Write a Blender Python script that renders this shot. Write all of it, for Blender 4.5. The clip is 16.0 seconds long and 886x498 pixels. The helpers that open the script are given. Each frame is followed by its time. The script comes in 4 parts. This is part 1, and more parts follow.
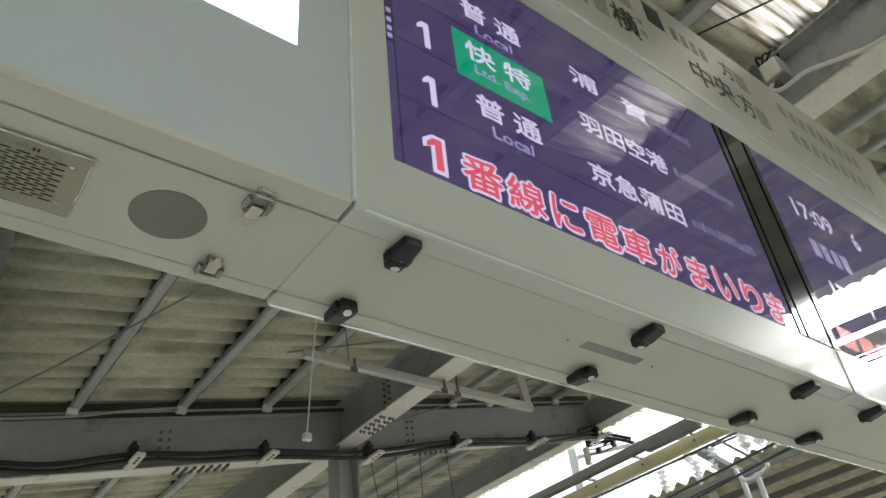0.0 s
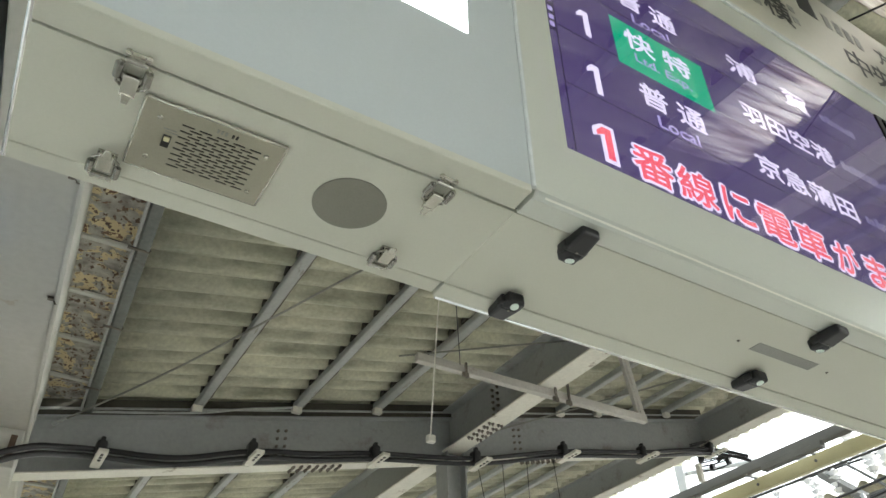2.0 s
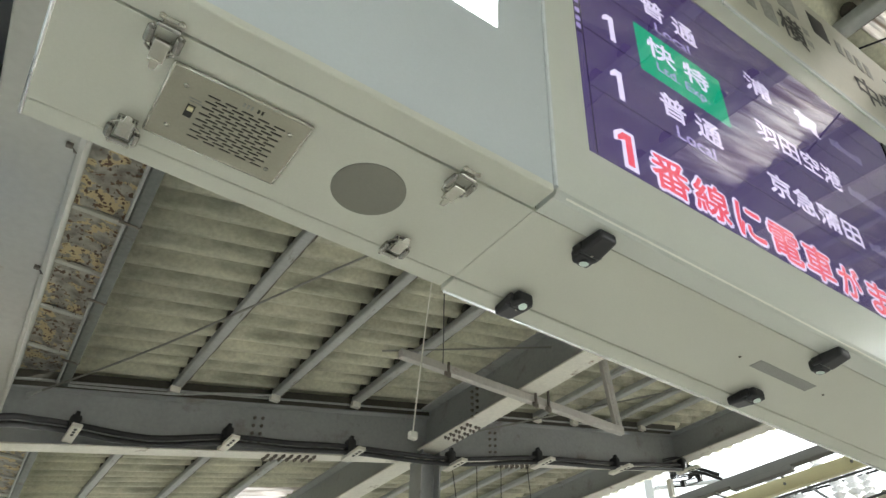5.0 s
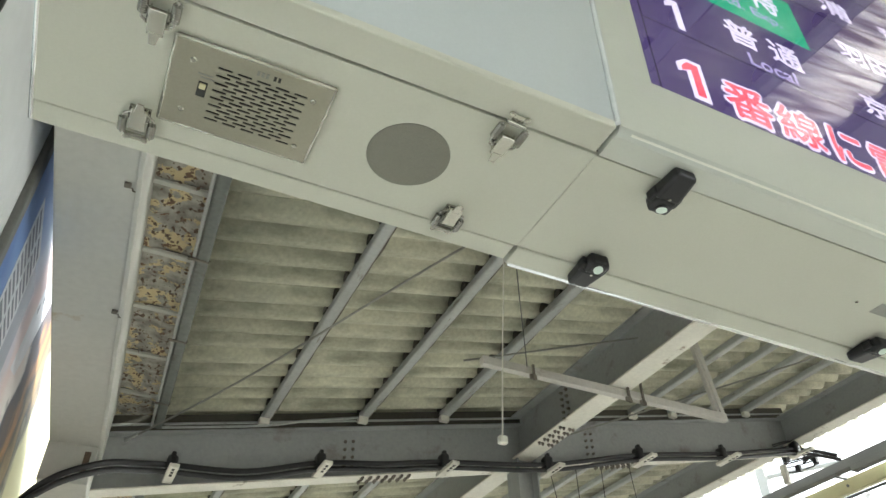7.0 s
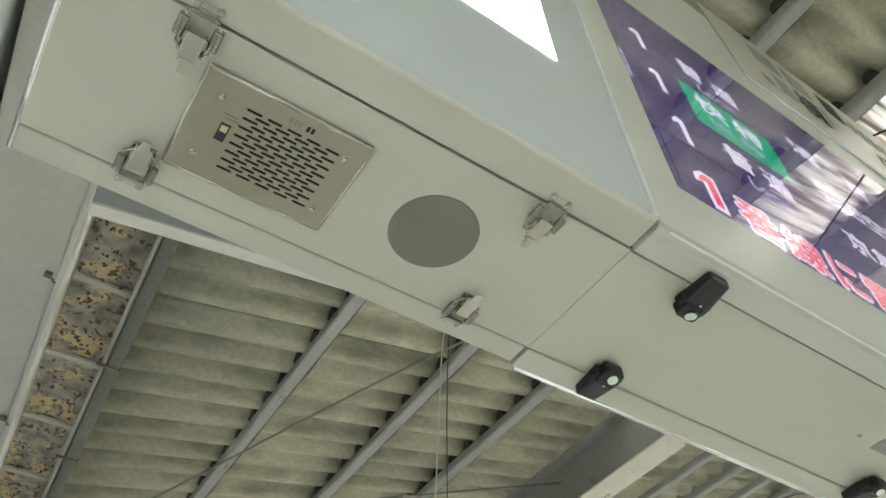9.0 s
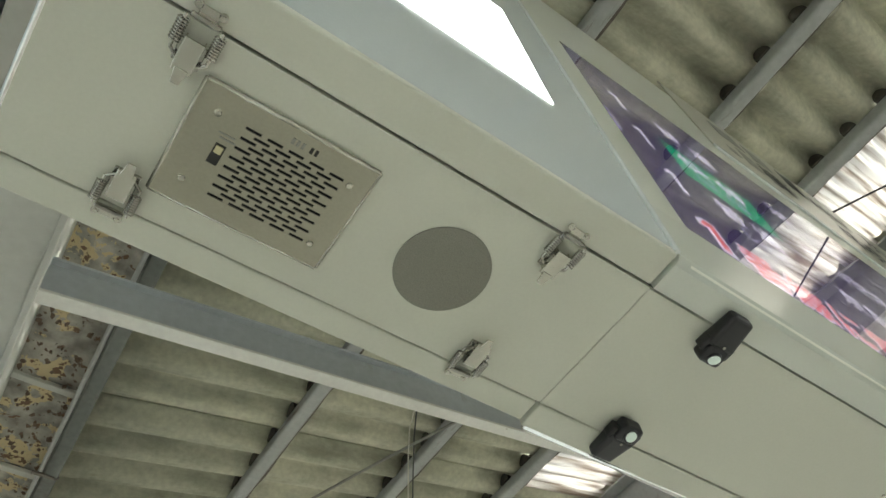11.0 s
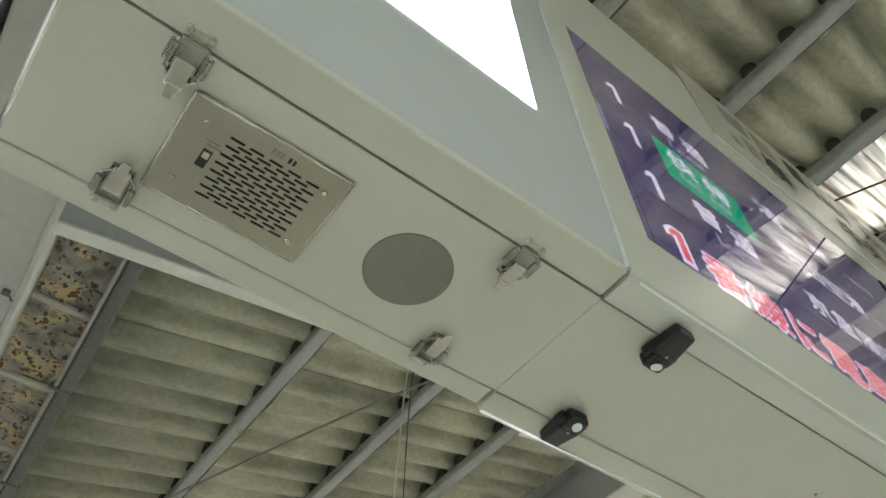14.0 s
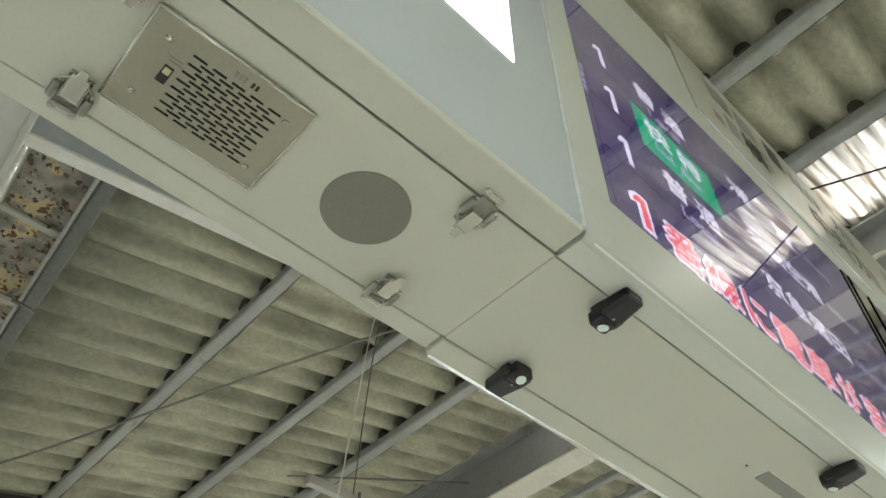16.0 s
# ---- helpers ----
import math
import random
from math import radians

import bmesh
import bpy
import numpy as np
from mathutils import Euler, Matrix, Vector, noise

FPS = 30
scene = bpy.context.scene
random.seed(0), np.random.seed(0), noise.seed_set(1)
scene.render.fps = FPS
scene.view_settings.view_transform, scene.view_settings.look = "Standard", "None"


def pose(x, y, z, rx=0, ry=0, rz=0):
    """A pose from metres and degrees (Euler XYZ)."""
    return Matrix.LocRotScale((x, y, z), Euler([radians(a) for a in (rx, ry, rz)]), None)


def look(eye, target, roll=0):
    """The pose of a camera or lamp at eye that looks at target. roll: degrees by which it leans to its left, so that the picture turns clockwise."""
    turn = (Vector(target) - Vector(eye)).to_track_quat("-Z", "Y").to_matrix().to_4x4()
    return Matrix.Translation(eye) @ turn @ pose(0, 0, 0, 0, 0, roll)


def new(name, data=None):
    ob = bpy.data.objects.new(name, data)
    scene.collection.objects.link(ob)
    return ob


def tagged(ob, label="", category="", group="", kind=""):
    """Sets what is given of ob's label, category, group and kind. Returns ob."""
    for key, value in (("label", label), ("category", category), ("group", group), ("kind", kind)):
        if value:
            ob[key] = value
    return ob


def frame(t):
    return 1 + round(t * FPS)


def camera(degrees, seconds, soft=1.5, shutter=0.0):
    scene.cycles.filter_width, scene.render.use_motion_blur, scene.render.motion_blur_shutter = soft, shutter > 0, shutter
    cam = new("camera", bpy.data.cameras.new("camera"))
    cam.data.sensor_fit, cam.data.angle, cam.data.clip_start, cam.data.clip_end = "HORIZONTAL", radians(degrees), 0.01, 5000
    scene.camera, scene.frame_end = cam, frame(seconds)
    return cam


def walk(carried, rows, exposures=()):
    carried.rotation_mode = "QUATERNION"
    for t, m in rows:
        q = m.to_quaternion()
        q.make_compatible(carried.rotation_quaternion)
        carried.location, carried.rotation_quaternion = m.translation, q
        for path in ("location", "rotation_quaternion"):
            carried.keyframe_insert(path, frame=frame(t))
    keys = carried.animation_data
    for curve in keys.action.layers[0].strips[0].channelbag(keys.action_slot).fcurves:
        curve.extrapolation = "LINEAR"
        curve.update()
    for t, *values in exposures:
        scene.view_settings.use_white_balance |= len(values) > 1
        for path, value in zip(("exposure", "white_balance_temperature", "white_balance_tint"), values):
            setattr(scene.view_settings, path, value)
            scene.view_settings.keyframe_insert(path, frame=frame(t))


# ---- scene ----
cam = camera(62.4, 16.0)
PATH = [
    (0, (0.017, -0.03, 1.605), (1.08, 1.165, 2.806), -8.0),
    (0.5, (-0.034, 0.02, 1.617), (0.895, 1.291, 2.851), -4.0),
    (1, (-0.069, 0.061, 1.613), (0.793, 1.365, 2.861), -2.9),
    (1.5, (-0.087, 0.095, 1.609), (0.761, 1.409, 2.856), -2.9),
    (2, (-0.089, 0.112, 1.614), (0.752, 1.438, 2.852), -2.1),
    (2.5, (-0.103, 0.109, 1.612), (0.749, 1.429, 2.849), -1.7),
    (3, (-0.113, 0.09, 1.611), (0.747, 1.395, 2.859), -1.6),
    (3.2, (-0.109, 0.083, 1.615), (0.751, 1.38, 2.871), -1.5),
    (5.3, (-0.129, 0.198, 1.614), (0.744, 1.515, 2.841), 1.6),
    (5.5, (-0.104, 0.223, 1.61), (0.75, 1.567, 2.82), 1.1),
    (6, (-0.038, 0.252, 1.599), (0.78, 1.632, 2.792), -0.3),
    (6.5, (0.002, 0.254, 1.62), (0.818, 1.63, 2.821), 0.1),
    (7, (-0.015, 0.296, 1.642), (0.68, 1.679, 2.908), -1.4),
    (7.5, (-0.087, 0.367, 1.661), (0.594, 1.667, 3.02), -2.6),
    (8, (-0.119, 0.418, 1.66), (0.615, 1.577, 3.115), -2.4),
    (8.2, (-0.123, 0.424, 1.659), (0.639, 1.549, 3.127), -1.7),
    (10.3, (-0.051, 0.674, 1.703), (0.742, 1.53, 3.327), -9.9),
    (10.5, (-0.062, 0.672, 1.7), (0.735, 1.5, 3.337), -10.2),
    (11, (-0.095, 0.677, 1.696), (0.678, 1.444, 3.373), -12.0),
    (11.5, (-0.095, 0.672, 1.682), (0.661, 1.39, 3.389), -9.8),
    (12, (-0.103, 0.66, 1.667), (0.728, 1.384, 3.336), -6.6),
    (12.5, (-0.082, 0.665, 1.648), (0.829, 1.412, 3.264), -1.2),
    (13, (-0.042, 0.578, 1.656), (0.921, 1.387, 3.211), -4.5),
    (13.5, (-0.08, 0.505, 1.663), (0.79, 1.391, 3.231), -6.2),
    (14, (-0.11, 0.52, 1.667), (0.693, 1.434, 3.255), -4.4),
    (14.5, (-0.068, 0.511, 1.656), (0.72, 1.451, 3.236), -2.8),
    (15, (-0.065, 0.519, 1.646), (0.763, 1.514, 3.171), -1.5),
    (15.5, (-0.069, 0.536, 1.651), (0.795, 1.51, 3.169), 0.5),
    (16, (-0.073, 0.503, 1.652), (0.828, 1.458, 3.16), -0.6),
]
walk(cam, [(t, look(eye, target, roll)) for t, eye, target, roll in PATH], [(0, 0.20, 6250, 4), (0.6, 0.32, 6250, 4), (1.5, 0.64, 6230, 4), (3, 0.76, 6230, 4), (5.3, 0.66, 6250, 4), (6, 0.66, 6250, 4), (6.5, 0.72, 6250, 4), (7, 0.95, 6250, 3), (7.5, 1.06, 6300, 3), (8, 0.94, 6300, 3), (10.3, 0.72, 6450, 0), (11, 0.60, 6420, 0), (11.5, 0.52, 6420, 0), (12, 0.45, 6420, 0), (12.5, 0.54, 6420, 0), (13.5, 0.56, 6420, 0), (14, 0.50, 6420, 0), (14.5, 0.60, 6420, 0), (15, 0.78, 6420, 0), (16, 0.72, 6420, 0)])

# ---- world and light ----
world = bpy.data.worlds.new("overcast_sky")
scene.world = world
world.use_nodes = True
wn, wl = world.node_tree.nodes, world.node_tree.links
sky = wn.new("ShaderNodeTexSky")
sky.sky_type, sky.sun_disc = "NISHITA", False
SUN_ELEVATION, SUN_TURN = 31.0, 110.0
sky.sun_elevation, sky.sun_rotation = radians(SUN_ELEVATION), radians(SUN_TURN)
sky.dust_density, sky.air_density = 5.0, 1.0
cloud = wn.new("ShaderNodeHueSaturation")          # a high bright overcast: the sky's own light with little colour
cloud.inputs["Saturation"].default_value, cloud.inputs["Value"].default_value = 0.18, 2.4
wl.new(sky.outputs[0], cloud.inputs["Color"]), wl.new(cloud.outputs[0], wn["Background"].inputs[0])
wn["Background"].inputs[1].default_value = 0.15

sun_data = bpy.data.lights.new("sun", "SUN")
sun_data.energy, sun_data.angle, sun_data.color = 3.45, radians(2), (1.0, 0.97, 0.91)
sun = new("sun", sun_data)
sun.rotation_euler = (radians(90 - SUN_ELEVATION), 0, radians(180 - SUN_TURN))


# ---- materials ----
def material(name, base, rough=0.6, metal=0.0, spread=0.10, grain=40.0, patch=3.0, bump=0.15, stain=None, stain_at=(0.58, 0.7), stain_scale=4.0,
             stain_stretch=(1, 1, 1), emit=None, power=0.0, coat=0.0, each=0.0):
    m = bpy.data.materials.new(name)
    m.use_nodes = True
    n, l = m.node_tree.nodes, m.node_tree.links
    b = n["Principled BSDF"]
    co = n.new("ShaderNodeTexCoord")
    fine, broad = n.new("ShaderNodeTexNoise"), n.new("ShaderNodeTexNoise")
    fine.inputs["Scale"].default_value, fine.inputs["Detail"].default_value = grain, 4
    broad.inputs["Scale"].default_value, broad.inputs["Detail"].default_value = patch, 5
    for k in (fine, broad):
        l.new(co.outputs["Object"], k.inputs["Vector"])
    both = n.new("ShaderNodeMath")
    both.operation = "ADD"
    l.new(fine.outputs[0], both.inputs[0]), l.new(broad.outputs[0], both.inputs[1])
    tone = n.new("ShaderNodeMapRange")
    tone.inputs["From Min"].default_value, tone.inputs["From Max"].default_value = 0.65, 1.35
    tone.inputs["To Min"].default_value, tone.inputs["To Max"].default_value = 1 - spread, 1 + spread
    l.new(both.outputs[0], tone.inputs["Value"])
    shade = n.new("ShaderNodeVectorMath")
    shade.operation = "SCALE"
    shade.inputs[0].default_value = base
    last = tone.outputs[0]
    if each:
        info = n.new("ShaderNodeObjectInfo")
        vary = n.new("ShaderNodeMapRange")
        vary.inputs["To Min"].default_value, vary.inputs["To Max"].default_value = 1 - each, 1 + each
        l.new(info.outputs["Random"], vary.inputs["Value"])
        mul = n.new("ShaderNodeMath")
        mul.operation = "MULTIPLY"
        l.new(last, mul.inputs[0]), l.new(vary.outputs[0], mul.inputs[1])
        last = mul.outputs[0]
    l.new(last, shade.inputs["Scale"])
    colour = shade.outputs[0]
    if stain:
        st, ramp, mix = n.new("ShaderNodeTexNoise"), n.new("ShaderNodeMapRange"), n.new("ShaderNodeMix")
        mp = n.new("ShaderNodeMapping")
        mp.inputs["Scale"].default_value = stain_stretch
        l.new(co.outputs["Object"], mp.inputs["Vector"]), l.new(mp.outputs[0], st.inputs["Vector"])
        st.inputs["Scale"].default_value, st.inputs["Detail"].default_value, st.inputs["Roughness"].default_value = stain_scale, 8, 0.65
        ramp.inputs["From Min"].default_value, ramp.inputs["From Max"].default_value = stain_at
        l.new(st.outputs[0], ramp.inputs["Value"])
        mix.data_type = "RGBA"
        mix.inputs["B"].default_value = (*stain, 1)
        mix.inputs[7].default_value = (*stain, 1)
        l.new(ramp.outputs[0], mix.inputs[0]), l.new(colour, mix.inputs[6])
        colour = mix.outputs[2]
    l.new(colour, b.inputs["Base Color"])
    b.inputs["Roughness"].default_value, b.inputs["Metallic"].default_value = rough, metal
    b.inputs["Coat Weight"].default_value, b.inputs["Coat Roughness"].default_value = coat, 0.03
    if bump:
        bp = n.new("ShaderNodeBump")
        bp.inputs["Strength"].default_value, bp.inputs["Distance"].default_value = bump, 0.004
        l.new(both.outputs[0], bp.inputs["Height"]), l.new(bp.outputs[0], b.inputs["Normal"])
    if emit:
        b.inputs["Emission Color"].default_value, b.inputs["Emission Strength"].default_value = (*emit, 1), power
    return m


CREAM = material("cream_enamel", (0.55, 0.55, 0.463), 0.38, spread=0.03, grain=180, patch=2.5, bump=0.03, stain=(0.45, 0.445, 0.37), stain_at=(0.62, 0.95), stain_scale=3)
# the cream again, paler and bluer: sky light on the front put in as colour
CREAM_FACE = material("sky_tinted_face_enamel", (0.55, 0.59, 0.595), 0.26, spread=0.025, grain=160, patch=2, bump=0.02, coat=0.1)
LIP = material("bright_edge_metal", (0.92, 0.92, 0.90), 0.16, 1.0, spread=0.02, bump=0)
# pale tone for the glint drawn along the front bend
GLINT = material("satin_cream_glint", (0.82, 0.81, 0.72), 0.36, 0.6, spread=0.02, bump=0)
ROLLED = material("glossy_rolled_enamel", (0.57, 0.585, 0.52), 0.3, spread=0.025, grain=160, patch=2, bump=0.0, coat=0.25)
VOID = material("black_void", (0.004, 0.004, 0.004), 0.9, bump=0)
GROOVE = material("dark_groove", (0.03, 0.03, 0.027), 0.8, bump=0)
# halfway between the underside cream and the sky-tinted face
CREAM_MID = material("grey_cream_enamel", (0.57, 0.585, 0.52), 0.3, spread=0.025, grain=160, patch=2, bump=0.02, coat=0.1)
GASKET = material("pale_grey_trim", (0.72, 0.75, 0.74), 0.25, bump=0.02)
# plated steel, paler: the levers' and keepers' reflections put in as colour
BRIGHT = material("lit_plated_steel", (0.63, 0.62, 0.55), 0.20, 1.0, spread=0.08, grain=60, bump=0.03)
STEEL = material("brushed_stainless_plate", (0.345, 0.33, 0.26), 0.33, 0.5, spread=0.06, grain=220, bump=0.05)
# plate steel again, paler: the rim's bright highlight put in as colour
STEEL_EDGE = material("pale_plate_steel", (0.55, 0.54, 0.46), 0.22, 0.7, spread=0.05, bump=0)
# the same steel, darker for the latches' shadowed parts; small screws too
CHROME = material("dark_plated_steel", (0.42, 0.41, 0.37), 0.14, 1.0, spread=0.12, grain=60, bump=0.05)
BLACK = material("black_plastic", (0.007, 0.007, 0.008), 0.4, spread=0.2, bump=0.08)
LENS = material("frosted_lens", (0.80, 0.92, 0.84), 0.15, bump=0, coat=0.6)
MESHGREY = material("grey_speaker_cloth", (0.215, 0.208, 0.17), 0.75, spread=0.2, grain=700, bump=0.5)
SLOTGREY = material("grey_perforated_strip", (0.27, 0.27, 0.24), 0.6, spread=0.18, grain=500, bump=0.4)
MULLION = material("black_gloss_mullion", (0.012, 0.012, 0.014), 0.12, spread=0.1, bump=0.01, coat=0.4)
# the screen's own glow, raised to include the haze reflected over its glass
LED = material("dark_purple_led_screen", (0.012, 0.010, 0.022), 0.6, spread=0.1, grain=300, bump=0.0, emit=(0.24, 0.145, 0.52), power=0.20)
LED_CELL = material("led_cell_line", (0.02, 0.015, 0.04), 0.1, bump=0, emit=(0.22, 0.14, 0.5), power=0.08)
LED_WHITE = material("led_white_glyph", (0.05, 0.05, 0.06), 0.2, bump=0, emit=(0.86, 0.74, 1.0), power=0.75)
LED_DIM = material("led_dim_glyph", (0.03, 0.03, 0.05), 0.2, bump=0, emit=(0.62, 0.50, 0.95), power=0.5)
LED_RED = material("led_red_glyph", (0.05, 0.01, 0.01), 0.2, bump=0, emit=(1.0, 0.12, 0.19), power=0.68)
LED_FAINT = material("led_faint_print", (0.03, 0.03, 0.05), 0.2, bump=0, emit=(0.5, 0.40, 0.82), power=0.26)
LED_GREEN = material("led_green_tab", (0.01, 0.04, 0.02), 0.1, bump=0, emit=(0.012, 0.50, 0.27), power=0.55)
LIGHTBOX = material("lit_white_acrylic", (0.8, 0.8, 0.8), 0.12, spread=0.02, bump=0, emit=(1.0, 1.0, 0.98), power=3.2)
SIGNBAND = material("cream_sign_band", (0.50, 0.49, 0.41), 0.3, spread=0.04, bump=0.02, coat=0.15)
# black print greyed in colour for the reflection that washes over it
INKGREY = material("washed_out_sign_ink", (0.27, 0.27, 0.245), 0.4, spread=0.4, grain=60, bump=0)
INK = material("black_sign_ink", (0.02, 0.02, 0.02), 0.4, bump=0)
SHEET = material("weathered_cement_sheet", (0.57, 0.56, 0.43), 0.9, spread=0.20, grain=26, patch=3.5, bump=0.5, stain=(0.16, 0.165, 0.12), stain_at=(0.44, 0.78),
                 stain_scale=1.6, stain_stretch=(0.7, 2.6, 1), each=0.10)
PURLIN = material("grey_painted_purlin", (0.40, 0.41, 0.395), 0.55, spread=0.12, grain=30, bump=0.2, stain=(0.20, 0.175, 0.14), stain_at=(0.60, 0.70), stain_scale=5, stain_stretch=(3, 0.5, 3))
GIRDER = material("grey_painted_girder", (0.33, 0.34, 0.335), 0.6, spread=0.10, grain=25, patch=1.2, bump=0.2, stain=(0.16, 0.13, 0.10), stain_at=(0.58, 0.8), stain_scale=2.5)
FLANGE = material("chalky_white_flange", (0.74, 0.72, 0.64), 0.7, spread=0.10, grain=30, bump=0.2, stain=(0.22, 0.15, 0.09), stain_at=(0.62, 0.72), stain_scale=5)
BEAMWHITE = material("worn_white_beam", (0.53, 0.53, 0.485), 0.6, spread=0.07, grain=20, patch=1.5, bump=0.15, stain=(0.36, 0.27, 0.15), stain_at=(0.64, 0.74), stain_scale=2.2)
FLAKE = material("dark_rust_flake", (0.15, 0.105, 0.075), 0.9, spread=0.3, grain=50, bump=0.4)
# dark tone for the roof's gaps: crest shade, sheet laps, strip over the girder
GAP_DARK = material("dark_gap_brown", (0.075, 0.07, 0.055), 0.9, spread=0.2, bump=0.3)
CABLE = material("black_cable_sheath", (0.016, 0.016, 0.017), 0.45, spread=0.2, bump=0.1)
WIRE = material("grey_steel_wire", (0.25, 0.245, 0.22), 0.5, 0.4, spread=0.1, bump=0)
BOLT = material("rusty_bolt", (0.17, 0.15, 0.125), 0.6, 0.4, spread=0.25, grain=120, bump=0.2)
RUSTLIP = material("dark_scaled_rust", (0.13, 0.11, 0.09), 0.9, spread=0.35, grain=30, bump=0.5)
PAVING = material("platform_paving", (0.42, 0.41, 0.38), 0.8, spread=0.12, grain=12, patch=0.6, bump=0.3, stain=(0.25, 0.24, 0.22), stain_at=(0.55, 0.75), stain_scale=1)
GROUND = material("track_ballast", (0.20, 0.18, 0.16), 0.95, spread=0.3, grain=9, bump=0.8)
YELLOW = material("pale_yellow_steel", (0.58, 0.54, 0.32), 0.55, spread=0.08, bump=0.1)
FARSTEEL = material("far_dark_steel", (0.16, 0.16, 0.15), 0.6, spread=0.15, bump=0.1)
PORCELAIN = material("white_porcelain", (0.8, 0.8, 0.8), 0.2, spread=0.05, bump=0)
FARWHITE = material("far_pale_steel", (0.55, 0.56, 0.55), 0.6, spread=0.1, bump=0.1)


BLUEGREY = material("blue_grey_painted_steel", (0.45, 0.48, 0.50), 0.55, spread=0.10, grain=25, patch=1.2, bump=0.2, stain=(0.25, 0.2, 0.16), stain_at=(0.62, 0.8), stain_scale=3)
BARE_WHITE = material("chipped_white_paint", (0.72, 0.71, 0.66), 0.6, spread=0.08, grain=30, bump=0.2, stain=(0.25, 0.19, 0.13), stain_at=(0.66, 0.70), stain_scale=7)
CHANNEL = material("dark_green_grey_steel", (0.14, 0.15, 0.135), 0.6, spread=0.2, grain=25, bump=0.3, stain=(0.10, 0.085, 0.07), stain_at=(0.55, 0.7), stain_scale=5)
RUSTY = material("pale_steel_with_rust", (0.5, 0.47, 0.40), 0.7, spread=0.12, bump=0.2, stain=(0.30, 0.14, 0.05), stain_at=(0.5, 0.56), stain_scale=3.5)
BARWHITE = material("dusty_white_bar", (0.50, 0.48, 0.44), 0.65, spread=0.1, grain=30, bump=0.15, stain=(0.3, 0.25, 0.19), stain_at=(0.6, 0.75), stain_scale=6)
WHITEPANEL = material("scuffed_white_gloss", (0.86, 0.89, 0.91), 0.25, spread=0.03, grain=12, bump=0.05, stain=(0.45, 0.47, 0.48), stain_at=(0.66, 0.74), stain_scale=5)


def poster_material():
    """Printed photograph: blue sky, pale haze and pink cloud, then dark foliage with orange leaves."""
    m = bpy.data.materials.new("printed_poster")
    m.use_nodes = True
    n, l = m.node_tree.nodes, m.node_tree.links
    b = n["Principled BSDF"]
    co, sep, nz, add, ramp = (n.new("ShaderNode" + k) for k in ("TexCoord", "SeparateXYZ", "TexNoise", "Math", "ValToRGB"))
    l.new(co.outputs["Object"], sep.inputs[0]), l.new(co.outputs["Object"], nz.inputs["Vector"])
    nz.inputs["Scale"].default_value, nz.inputs["Detail"].default_value = 2.2, 7
    rng = n.new("ShaderNodeMapRange")
    rng.inputs["From Min"].default_value, rng.inputs["From Max"].default_value = 3.4, 9.4
    l.new(sep.outputs["Y"], rng.inputs["Value"])
    add.operation = "MULTIPLY_ADD"
    l.new(nz.outputs[0], add.inputs[0])
    add.inputs[1].default_value = 0.22
    l.new(rng.outputs[0], add.inputs[2])
    e = ramp.color_ramp.elements
    e[0].position, e[0].color = 0.16, (0.07, 0.16, 0.45, 1)
    e[1].position, e[1].color = 1.0, (0.60, 0.58, 0.38, 1)
    for p, c in ((0.26, (0.22, 0.34, 0.60, 1)), (0.36, (0.50, 0.55, 0.66, 1)), (0.46, (0.62, 0.50, 0.50, 1)), (0.54, (0.68, 0.66, 0.64, 1)), (0.565, (0.03, 0.03, 0.06, 1)),
                 (0.62, (0.06, 0.04, 0.04, 1)), (0.66, (0.36, 0.17, 0.05, 1)), (0.70, (0.07, 0.05, 0.03, 1)), (0.76, (0.30, 0.20, 0.08, 1)), (0.80, (0.06, 0.05, 0.05, 1)), (0.86, (0.60, 0.58, 0.38, 1))):
        ramp.color_ramp.elements.new(p).color = c
    l.new(add.outputs[0], ramp.inputs[0]), l.new(ramp.outputs[0], b.inputs["Base Color"])
    b.inputs["Roughness"].default_value = 0.5
    return m


